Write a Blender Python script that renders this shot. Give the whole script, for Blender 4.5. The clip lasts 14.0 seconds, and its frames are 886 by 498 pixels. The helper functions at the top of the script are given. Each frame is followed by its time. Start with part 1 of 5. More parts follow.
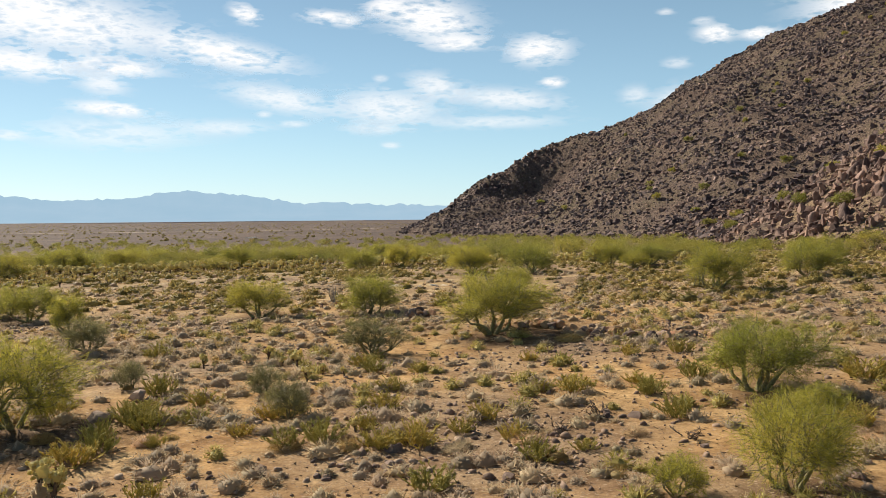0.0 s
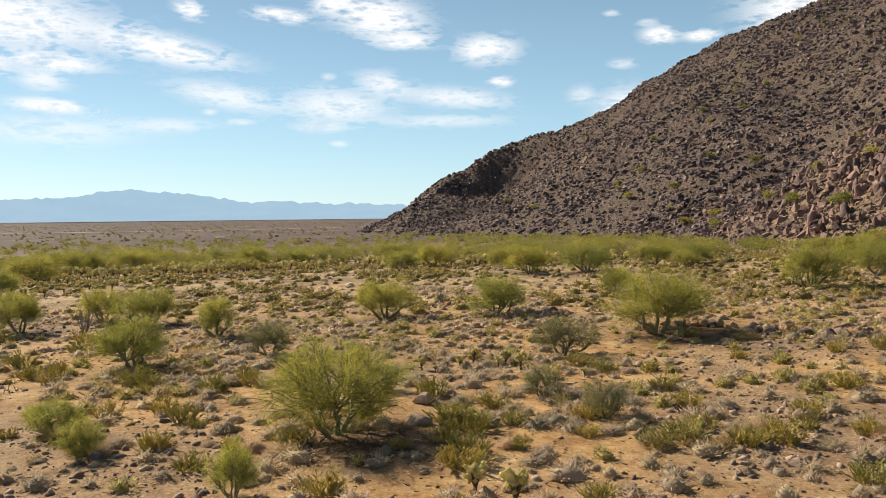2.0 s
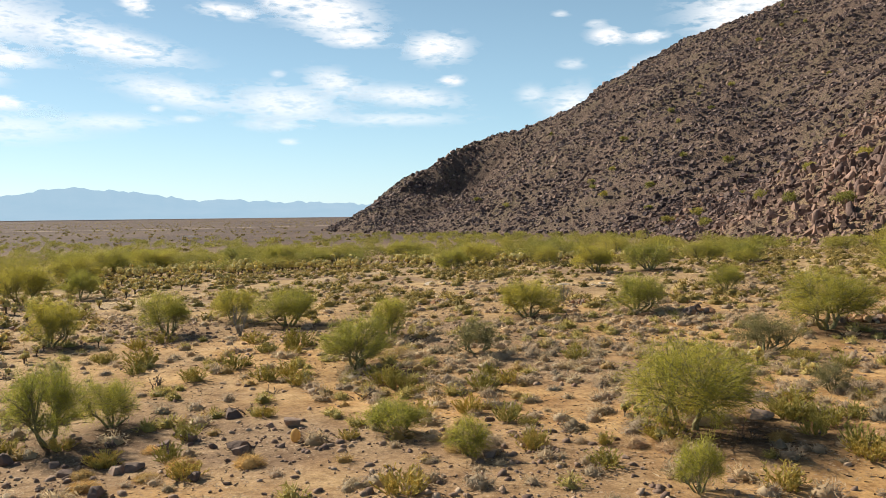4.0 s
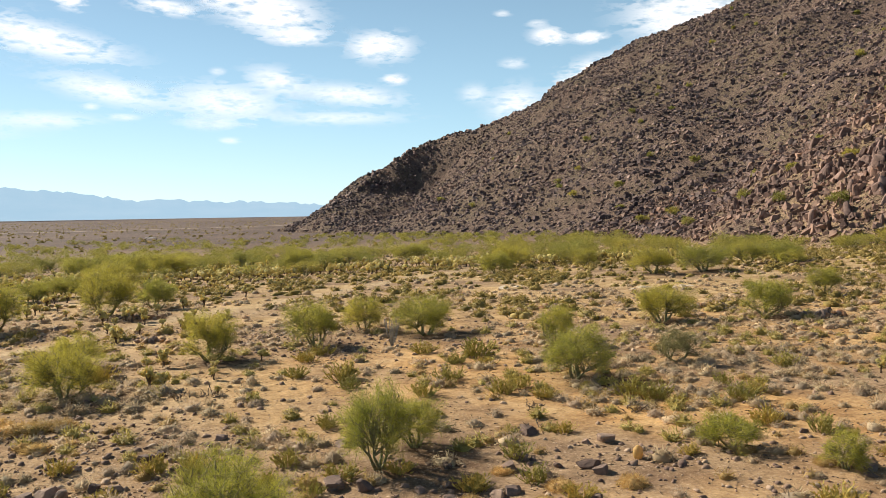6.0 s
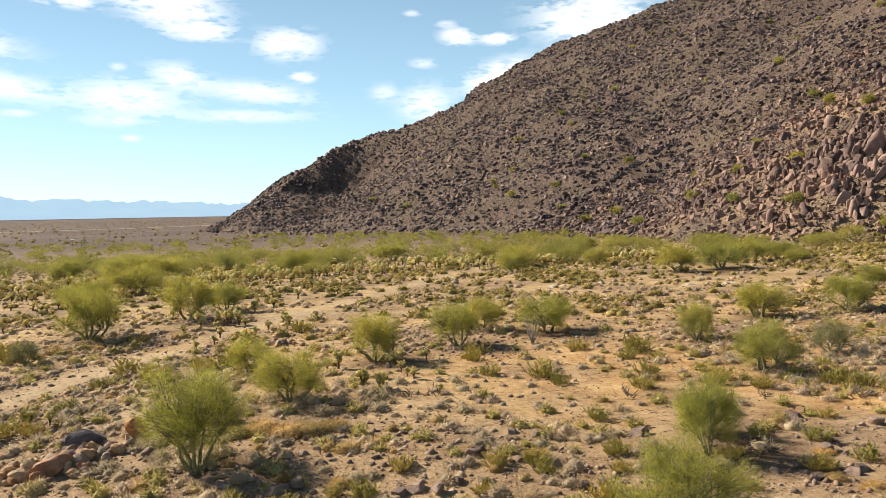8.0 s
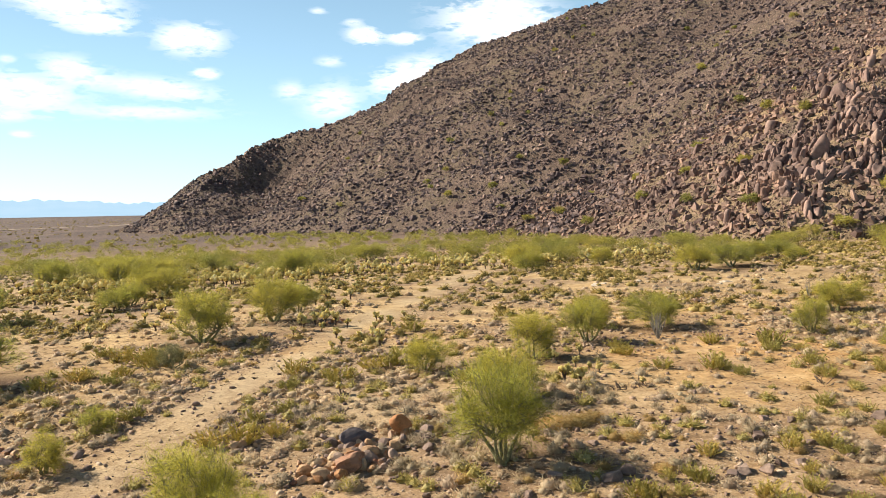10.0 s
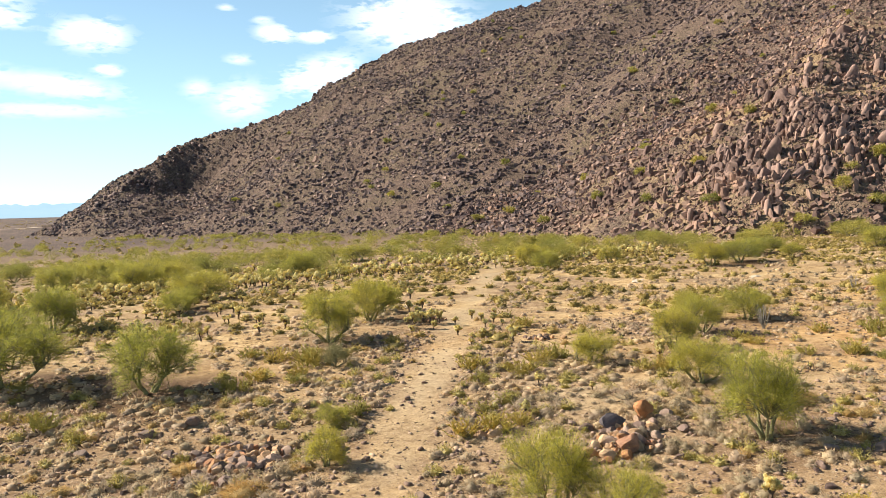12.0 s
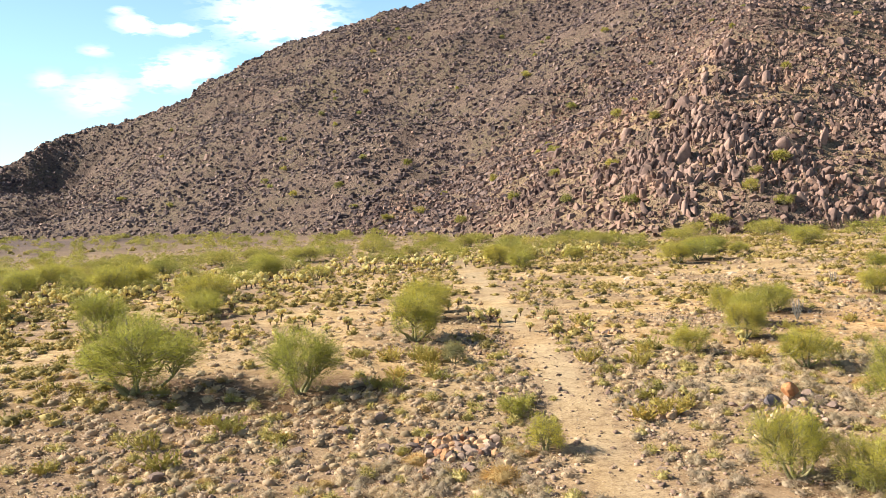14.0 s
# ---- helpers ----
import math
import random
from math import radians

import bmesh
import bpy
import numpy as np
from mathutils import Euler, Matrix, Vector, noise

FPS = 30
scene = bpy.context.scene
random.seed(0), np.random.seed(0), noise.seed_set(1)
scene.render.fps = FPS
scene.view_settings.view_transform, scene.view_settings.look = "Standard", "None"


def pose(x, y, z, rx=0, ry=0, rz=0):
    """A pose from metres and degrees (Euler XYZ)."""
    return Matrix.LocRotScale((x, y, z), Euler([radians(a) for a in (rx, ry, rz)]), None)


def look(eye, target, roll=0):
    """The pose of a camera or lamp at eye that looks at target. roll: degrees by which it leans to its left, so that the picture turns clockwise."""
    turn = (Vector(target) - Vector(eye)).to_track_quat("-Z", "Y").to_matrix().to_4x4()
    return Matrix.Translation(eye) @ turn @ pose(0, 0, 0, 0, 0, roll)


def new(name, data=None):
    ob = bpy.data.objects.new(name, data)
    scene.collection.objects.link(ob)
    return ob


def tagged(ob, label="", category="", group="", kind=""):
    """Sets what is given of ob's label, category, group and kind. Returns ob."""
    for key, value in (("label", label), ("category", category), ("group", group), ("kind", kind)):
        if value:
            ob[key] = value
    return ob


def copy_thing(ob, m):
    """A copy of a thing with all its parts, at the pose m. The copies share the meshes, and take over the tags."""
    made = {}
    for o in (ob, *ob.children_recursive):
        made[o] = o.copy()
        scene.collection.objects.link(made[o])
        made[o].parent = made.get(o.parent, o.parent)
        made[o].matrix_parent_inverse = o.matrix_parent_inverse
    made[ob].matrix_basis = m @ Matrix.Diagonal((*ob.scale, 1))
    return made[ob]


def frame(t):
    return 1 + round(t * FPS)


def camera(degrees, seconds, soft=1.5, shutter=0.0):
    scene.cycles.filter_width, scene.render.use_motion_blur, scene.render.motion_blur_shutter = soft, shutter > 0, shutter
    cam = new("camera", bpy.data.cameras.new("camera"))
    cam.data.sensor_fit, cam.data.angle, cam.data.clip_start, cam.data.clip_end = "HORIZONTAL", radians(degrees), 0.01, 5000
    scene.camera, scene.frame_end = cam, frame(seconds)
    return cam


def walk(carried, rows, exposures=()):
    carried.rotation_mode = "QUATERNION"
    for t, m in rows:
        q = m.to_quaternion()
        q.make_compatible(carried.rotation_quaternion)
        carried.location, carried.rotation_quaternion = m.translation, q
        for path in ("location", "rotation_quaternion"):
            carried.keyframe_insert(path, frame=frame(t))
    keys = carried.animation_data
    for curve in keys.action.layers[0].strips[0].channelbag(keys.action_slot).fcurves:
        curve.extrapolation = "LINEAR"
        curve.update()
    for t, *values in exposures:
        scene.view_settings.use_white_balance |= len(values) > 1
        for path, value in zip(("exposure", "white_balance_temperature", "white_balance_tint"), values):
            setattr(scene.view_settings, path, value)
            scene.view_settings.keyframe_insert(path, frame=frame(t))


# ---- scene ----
cam = camera(55.2, 14.0, soft=0.55)
PATH = [
    (0, (1.637, -3.007, 5.632), (1.377, -0.421, 5.534), -0.5),
    (0.5, (-0.759, -3.229, 5.675), (-0.984, -0.641, 5.574), -0.5),
    (1, (-3.238, -3.494, 5.729), (-3.420, -0.902, 5.628), -0.4),
    (1.5, (-5.815, -3.766, 5.790), (-5.954, -1.173, 5.688), -0.5),
    (2, (-8.462, -4.000, 5.836), (-8.561, -1.404, 5.733), -0.6),
    (2.5, (-11.124, -4.239, 5.889), (-11.187, -1.642, 5.784), -0.7),
    (3, (-13.883, -4.284, 5.919), (-13.905, -1.686, 5.812), -0.6),
    (3.5, (-16.662, -4.459, 5.970), (-16.641, -1.862, 5.862), -0.7),
    (4, (-19.457, -4.521, 6.006), (-19.400, -1.924, 5.897), -0.6),
    (4.2, (-20.575, -4.560, 6.015), (-20.501, -1.964, 5.906), -0.6),
    (6.3, (-32.205, -3.461, 6.607), (-31.928, -0.878, 6.491), -0.9),
    (6.5, (-33.430, -3.439, 6.603), (-33.121, -0.861, 6.487), -0.9),
    (7, (-36.499, -3.710, 6.764), (-36.122, -1.140, 6.646), -1.0),
    (7.5, (-39.637, -3.735, 6.903), (-39.191, -1.175, 6.783), -1.0),
    (8, (-42.765, -3.503, 6.980), (-42.254, -0.957, 6.859), -1.0),
    (8.2, (-44.060, -3.354, 7.012), (-43.519, -0.814, 6.891), -1.0),
    (10.3, (-57.129, -1.537, 7.376), (-56.302, 0.926, 7.248), -1.1),
    (10.5, (-58.393, -1.340, 7.411), (-57.542, 1.114, 7.283), -1.2),
    (11, (-61.608, -0.855, 7.521), (-60.694, 1.576, 7.390), -1.2),
    (11.5, (-64.810, -0.289, 7.617), (-63.835, 2.118, 7.485), -1.2),
    (12, (-68.061, 0.351, 7.740), (-67.018, 2.729, 7.606), -1.3),
    (12.5, (-71.327, 1.074, 7.901), (-70.201, 3.414, 7.764), -1.3),
    (13, (-74.669, 1.869, 8.089), (-73.453, 4.164, 7.947), -1.3),
    (13.5, (-78.034, 2.768, 8.280), (-76.730, 5.013, 8.137), -1.2),
    (14, (-81.402, 3.793, 8.475), (-80.006, 5.983, 8.328), -1.3),
]
walk(cam, [(t, look(eye, target, roll)) for t, eye, target, roll in PATH], ((0, 0.57, 6500, 10), (4, 0.67, 6500, 10), (6.5, 0.8, 6500, 10), (8, 0.91, 6500, 10), (11, 1.12, 6480, 10), (12.5, 1.21, 6380, 10), (14, 1.38, 6220, 10)))

# ---------------------------------------------------------------- world, sun
SUN_AZ, SUN_EL = -50.0, 33.0          # degrees; azimuth clockwise from +y
world = bpy.data.worlds.new("desert_sky")
scene.world = world
world.use_nodes = True
wn = world.node_tree
wn.nodes.clear()
w_out = wn.nodes.new("ShaderNodeOutputWorld")
w_bg = wn.nodes.new("ShaderNodeBackground")
w_sky = wn.nodes.new("ShaderNodeTexSky")
w_sky.sky_type = "NISHITA"
w_sky.sun_disc = False
w_sky.sun_elevation = radians(SUN_EL)
w_sky.sun_rotation = radians(SUN_AZ)
w_sky.air_density, w_sky.dust_density, w_sky.ozone_density = 1.0, 0.15, 3.5
w_bg.inputs["Strength"].default_value = 0.033
wn.links.new(w_sky.outputs[0], w_bg.inputs["Color"])
w_veil = wn.nodes.new("ShaderNodeBackground")          # haze that thickens towards the horizon
w_veil.inputs["Color"].default_value = (0.215, 0.35, 0.425, 1)
w_dir = wn.nodes.new("ShaderNodeTexCoord")
w_up = wn.nodes.new("ShaderNodeSeparateXYZ")
wn.links.new(w_dir.outputs["Generated"], w_up.inputs[0])
w_low = wn.nodes.new("ShaderNodeMath")
w_low.operation, w_low.use_clamp = "SUBTRACT", True
w_low.inputs[0].default_value = 1.0
wn.links.new(w_up.outputs["Z"], w_low.inputs[1])
w_thick = wn.nodes.new("ShaderNodeMath")
w_thick.operation = "POWER"
w_thick.inputs[1].default_value = 2.5
wn.links.new(w_low.outputs[0], w_thick.inputs[0])
wn.links.new(w_thick.outputs[0], w_veil.inputs["Strength"])
w_sum = wn.nodes.new("ShaderNodeAddShader")
wn.links.new(w_bg.outputs[0], w_sum.inputs[0])
wn.links.new(w_veil.outputs[0], w_sum.inputs[1])
wn.links.new(w_sum.outputs[0], w_out.inputs["Surface"])

sun_data = bpy.data.lights.new("sun", "SUN")
sun_data.energy, sun_data.angle, sun_data.color = 5.0, radians(0.53), (1.0, 0.9, 0.73)
sun = new("sun", sun_data)
sun_dir = Vector((math.sin(radians(SUN_AZ)) * math.cos(radians(SUN_EL)), math.cos(radians(SUN_AZ)) * math.cos(radians(SUN_EL)), math.sin(radians(SUN_EL))))
sun.matrix_world = look(sun_dir * 300, (0, 0, 0))

# ---------------------------------------------------------------- small tools
rng = np.random.default_rng(7)


def grid_noise(x, y, cell, seed):
    """Smooth value noise in 0..1 over the plan."""
    gx, gy = np.asarray(x, float) / cell, np.asarray(y, float) / cell
    ix, iy = np.floor(gx).astype(np.int64), np.floor(gy).astype(np.int64)
    fx, fy = gx - ix, gy - iy
    fx, fy = fx * fx * (3 - 2 * fx), fy * fy * (3 - 2 * fy)

    def corner(a, b):
        h = (a * 374761393 + b * 668265263 + seed * 974634777) & 0xFFFFFFFF
        h = ((h ^ (h >> 13)) * 1274126177) & 0xFFFFFFFF
        return ((h ^ (h >> 16)) & 0xFFFF) / 65535.0
    top = corner(ix, iy) * (1 - fx) + corner(ix + 1, iy) * fx
    low = corner(ix, iy + 1) * (1 - fx) + corner(ix + 1, iy + 1) * fx
    return top * (1 - fy) + low * fy


def mesh_np(name, verts, tris, mat, smooth=False):
    me = bpy.data.meshes.new(name)
    verts, tris = np.asarray(verts, np.float32), np.asarray(tris, np.int32)
    me.vertices.add(len(verts))
    me.vertices.foreach_set("co", verts.ravel())
    me.loops.add(tris.size)
    me.loops.foreach_set("vertex_index", tris.ravel())
    me.polygons.add(len(tris))
    me.polygons.foreach_set("loop_start", np.arange(0, tris.size, tris.shape[1], dtype=np.int32))
    me.polygons.foreach_set("use_smooth", np.full(len(tris), smooth))
    me.update(calc_edges=True)
    me.materials.append(mat)
    return me


def part(name, me, parent, label="", kind=""):
    ob = new(name, me)
    ob.parent = parent
    return tagged(ob, label=label, kind=kind)


def joined(pieces):
    """One vertex and one triangle array out of several."""
    vs, ts, n = [], [], 0
    for v, t in pieces:
        vs.append(v)
        ts.append(np.asarray(t) + n)
        n += len(v)
    return np.concatenate(vs), np.concatenate(ts)


def strewn(shapes, pos, size, seed, tilt=0.0):
    """Copies of the shapes at the places, each turned at random, as one pair of arrays. size: (n,) or (n, 3)."""
    r = np.random.default_rng(seed)
    pick = r.integers(0, len(shapes), len(pos))
    size = np.asarray(size, float)
    if size.ndim == 1:
        size = np.repeat(size[:, None], 3, 1)
    out = []
    for k, (v, t) in enumerate(shapes):
        idx = np.nonzero(pick == k)[0]
        if not len(idx):
            continue
        a = r.uniform(0, 2 * np.pi, len(idx))
        b = r.normal(0, tilt, len(idx)) if tilt else np.zeros(len(idx))
        p = v[None] * size[idx][:, None, :]
        x, y, z = p[..., 0], p[..., 1], p[..., 2]
        cb, sb = np.cos(b)[:, None], np.sin(b)[:, None]
        x, z = x * cb + z * sb, z * cb - x * sb
        ca, sa = np.cos(a)[:, None], np.sin(a)[:, None]
        q = np.stack([x * ca - y * sa, x * sa + y * ca, z], -1) + pos[idx][:, None, :]
        tt = t[None] + (np.arange(len(idx)) * len(v))[:, None, None]
        out.append((q.reshape(-1, 3), tt.reshape(-1, 3)))
    return joined(out)


def ico(sub):
    bm = bmesh.new()
    bmesh.ops.create_icosphere(bm, subdivisions=sub, radius=1.0)
    bm.verts.ensure_lookup_table()
    v = np.array([tuple(p.co) for p in bm.verts])
    t = np.array([[q.index for q in f.verts] for f in bm.faces])
    bm.free()
    return v, t


ICO = {k: ico(k) for k in (1, 2, 3)}


def rock_shape(sub, seed, long=1.25, flat=0.7, cuts=6):
    """An angular, weathered stone of about unit radius, cut by planes and roughened."""
    r = np.random.default_rng(seed)
    v, t = ICO[sub]
    v = v.copy()
    for _ in range(cuts):
        n = r.normal(size=3)
        n /= np.linalg.norm(n)
        d = r.uniform(0.38, 0.75)
        over = np.clip(v @ n - d, 0, None)
        v -= over[:, None] * n * 0.97
    f, p = r.uniform(1.3, 2.4, (3, 3)), r.uniform(0, 6, 3)
    v *= 1 + 0.10 * np.sin(v @ f.T + p).sum(1)[:, None] / 1.5 + r.normal(0, 0.026 if sub > 1 else 0.08, (len(v), 1))
    v *= np.array([long * r.uniform(0.85, 1.15), r.uniform(0.8, 1.05), flat * r.uniform(0.85, 1.15)])
    return v, t


def block_shape(sub, seed):
    """A weathered upright granite block: a rounded box, split along a joint or two, its edges worn."""
    r = np.random.default_rng(seed)
    v, t = ICO[sub]
    v = np.sign(v) * np.abs(v) ** r.uniform(0.5, 0.7)
    for _ in range(8):
        n = r.normal(size=3) * np.array([1, 1, 0.8])
        n /= np.linalg.norm(n)
        v = v - np.clip(v @ n - r.uniform(0.5, 0.9), 0, None)[:, None] * n * 0.97
    f, p = r.uniform(1.2, 2.6, (3, 3)), r.uniform(0, 6, 3)
    v = v * (1 + 0.07 * np.sin(v @ f.T + p).sum(1)[:, None] + r.normal(0, 0.02, (len(v), 1)))
    return v * np.array([r.uniform(0.62, 0.85), r.uniform(0.55, 0.75), r.uniform(0.85, 1.3)]), t


def chip_shape(seed, long=1.2, flat=0.75):
    """A small angular block: a cube with its corners pulled about and turned."""
    r = np.random.default_rng(seed)
    v = np.array([(x, y, z) for x in (-1, 1) for y in (-1, 1) for z in (-1, 1)], float) * 0.62
    v += r.normal(0, 0.13, v.shape)
    v = v @ np.array(Euler(r.uniform(-0.6, 0.6, 3)).to_matrix())
    t = np.array([(0, 1, 3), (0, 3, 2), (4, 6, 7), (4, 7, 5), (0, 4, 5), (0, 5, 1), (2, 3, 7), (2, 7, 6), (0, 2, 6), (0, 6, 4), (1, 5, 7), (1, 7, 3)])
    return v * np.array([long * r.uniform(0.8, 1.2), r.uniform(0.75, 1.05), flat * r.uniform(0.8, 1.2)]), t


def tube(points, radii, sides=5):
    """A tapered tube along points, closed at its end by a tip."""
    points = np.asarray(points, float)
    n = len(points)
    tang = np.gradient(points, axis=0)
    tang /= np.linalg.norm(tang, axis=1)[:, None] + 1e-9
    ref = np.where(np.abs(tang[:, 2:3]) > 0.9, np.array([[1.0, 0, 0]]), np.array([[0, 0, 1.0]]))
    u = np.cross(tang, ref)
    u /= np.linalg.norm(u, axis=1)[:, None] + 1e-9
    w = np.cross(tang, u)
    a = np.arange(sides) * 2 * np.pi / sides
    ring = np.cos(a)[None, :, None] * u[:, None] + np.sin(a)[None, :, None] * w[:, None]
    v = (points[:, None] + ring * np.asarray(radii)[:, None, None]).reshape(-1, 3)
    tris = []
    for i in range(n - 1):
        for j in range(sides):
            p, q = i * sides + j, i * sides + (j + 1) % sides
            tris += [(p, q, q + sides), (p, q + sides, p + sides)]
    for j in range(1, sides - 1):
        tris.append(((n - 1) * sides, (n - 1) * sides + j, (n - 1) * sides + j + 1))
    return v, np.array(tris)


def blades(base, tip, width, seed):
    """One thin triangle from each base to each tip."""
    r = np.random.default_rng(seed)
    d = tip - base
    side = np.cross(d, r.normal(size=d.shape))
    side /= np.linalg.norm(side, axis=1)[:, None] + 1e-9
    w = side * np.asarray(width).reshape(-1, 1) / 2
    v = np.stack([base - w, base + w, tip], 1).reshape(-1, 3)
    return v, np.arange(len(v)).reshape(-1, 3)


# ---------------------------------------------------------------- the lie of the land
GROUND_Y = np.array([-6500, -260, 0, 39, 78, 160, 260, 390, 1040, 6500.0])
GROUND_Z = np.array([-2.6, -1.3, 0, 0.39, 0.33, -1.75, -3.2, -4.2, -5.8, -5.8])
FOOT = np.array([(-112, 728), (-100, 620), (-82, 548), (-46, 462), (-13, 390), (10, 341), (32, 296), (44, 247), (42, 195), (38, 159), (43, 124), (60, 104), (91, 91), (156, 71), (286, 39), (430, 13)], float)
FOOT_SLOPE = np.array([.6, .6, .55, .5, .5, .52, .47, .38, .47, .6, .66, .66, .62, .6, .6, .6])
CREST = np.array([(-92, 566), (-57, 574), (-16, 637), (23, 663), (98, 650), (166, 621), (214, 592), (312, 546), (416, 455), (481, 325), (520, 156)], float)
CREST_H = np.array([0, 12, 46, 67, 90, 132, 147, 178, 208, 221, 221.0])
# Dip in the slope, carved deeper to put the left flank in shade.
SHADE_HOLLOW = np.array([(-2, 490), (14, 535), (26, 580), (14, 612)], float)
TRAIL = np.array([(-74, -6), (-67, 12), (-60.5, 25), (-55.5, 33), (-50.5, 41.5), (-44.5, 52), (-38, 63.5), (-30, 77), (-6, 119), (12, 150)], float)


def near_line(px, py, line, value):
    """Distance to a polyline, its value at the nearest place, and the side on which the place lies."""
    best, v, side = np.full(np.shape(px), 1e9), np.zeros(np.shape(px)), np.zeros(np.shape(px))
    for i in range(len(line) - 1):
        a, d = line[i], line[i + 1] - line[i]
        s = np.clip(((px - a[0]) * d[0] + (py - a[1]) * d[1]) / (d @ d), 0, 1)
        dist = np.hypot(px - a[0] - s * d[0], py - a[1] - s * d[1])
        m = dist < best
        best, v = np.where(m, dist, best), np.where(m, value[i] + (value[i + 1] - value[i]) * s, v)
        side = np.where(m, np.sign(d[0] * (py - a[1]) - d[1] * (px - a[0])), side)
    return best, v, side


def within_foot(px, py):
    poly = np.vstack([FOOT, [(1170, -26), (1170, 1170), (-81, 1170)]])
    r = np.zeros(np.shape(px), bool)
    for i in range(len(poly)):
        (x0, y0), (x1, y1) = poly[i], poly[(i + 1) % len(poly)]
        if y0 != y1:
            r ^= ((y0 > py) != (y1 > py)) & (px < (x1 - x0) * (py - y0) / (y1 - y0) + x0)
    return r


def trail_gap(px, py):
    return near_line(px, py, TRAIL, np.zeros(len(TRAIL)))[0]


def terrace(px, py):
    """1 on the low stony terrace of the wash in the south-west, 0 elsewhere."""
    return 1 / (1 + np.exp(np.clip((py - np.minimum(18 - 0.7 * (px + 36), 47)) / 1.9, -40, 40))) / (1 + np.exp(np.clip((px + 42) / 7, -40, 40)))


def plain_z(px, py):
    """The bajada: it falls away to the west and dips before the far flats."""
    px, py = np.asarray(px, float), np.asarray(py, float)
    r2 = px ** 2 + (py - 52) ** 2
    z = 0.13 + 3.25 * np.tanh(px / 130) / (1 + r2 / 390 ** 2) + np.interp(py, GROUND_Y, GROUND_Z)
    bank = terrace(px, py)
    z = z - 0.98 * bank * np.exp(-r2 / 420 ** 2)                 # the low terrace of the wash
    z = z - 0.42 * np.exp(-((px + 3) / 9) ** 2 - ((py - 33) / 6.5) ** 2) + 0.3 * np.exp(-((px + 49) / 11) ** 2 - ((py - 54) / 8) ** 2)
    near = np.exp(-r2 / 260 ** 2)
    bumps = (grid_noise(px, py, 5.5, 3) - 0.5) * 0.22 + (grid_noise(px, py, 1.7, 4) - 0.5) * 0.09
    return z + near * bumps


def hill_rise(px, py):
    """Height of the rocky hill over the plain, and the distance inside its foot."""
    df = near_line(px, py, FOOT, FOOT_SLOPE)[0]
    dc, h, side = near_line(px, py, CREST, CREST_H)
    ins = within_foot(px, py)
    weight, k = 0.0, 0.0
    for (fx, fy), slope in zip(FOOT, FOOT_SLOPE):
        w = 1.0 / ((px - fx) ** 2 + (py - fy) ** 2 + 200.0) ** 1.5
        weight, k = weight + w, k + w * slope
    k = k / weight
    weight, h = 0.0, 0.0
    for i in range(len(CREST) - 1):
        for f in np.linspace(0, 0.9, 10):
            c, top = CREST[i] + (CREST[i + 1] - CREST[i]) * f, CREST_H[i] + (CREST_H[i + 1] - CREST_H[i]) * f
            w = 1.0 / ((px - c[0]) ** 2 + (py - c[1]) ** 2 + 25.0) ** 2
            weight, h = weight + w, h + w * top
    h = h / weight
    f = np.where(ins, df, 0.0)
    u = f / (f + dc + 1e-6)
    front = (1 - u ** 2) * k * f + u ** 2 * h * u ** 0.62
    # The extra depth is there for the dark flank under the crest.
    hollow = near_line(px, py, SHADE_HOLLOW, np.zeros(len(SHADE_HOLLOW)))[0]
    front = front - 23 * np.exp(-(hollow / 40) ** 2) * np.clip(f / 50, 0, 1) * np.clip(dc / 38, 0, 1)
    z = np.where(side > 0, np.clip(h - 0.5 * dc, 0, None), front)
    return np.where(ins | (side > 0), z, 0.0), np.where(ins, df, -df)


def hill_z(px, py):
    z, df = hill_rise(px, py)
    inn = np.clip(df / 25, 0, 1)
    gully = (grid_noise(px, py, 46, 11) - 0.5) * 13 + (grid_noise(px, py, 19, 12) - 0.5) * 6
    rough = (grid_noise(px, py, 7, 13) - 0.5) * 2.4 + (grid_noise(px, py, 3.1, 14) - 0.5) * 1.1
    return plain_z(px, py) + np.where(df > 0, z + inn * (gully * np.clip(df / 90, 0.15, 0.8) + rough) + 0.2, -1.8)


def land_z(px, py):
    return np.maximum(plain_z(px, py), hill_z(px, py))


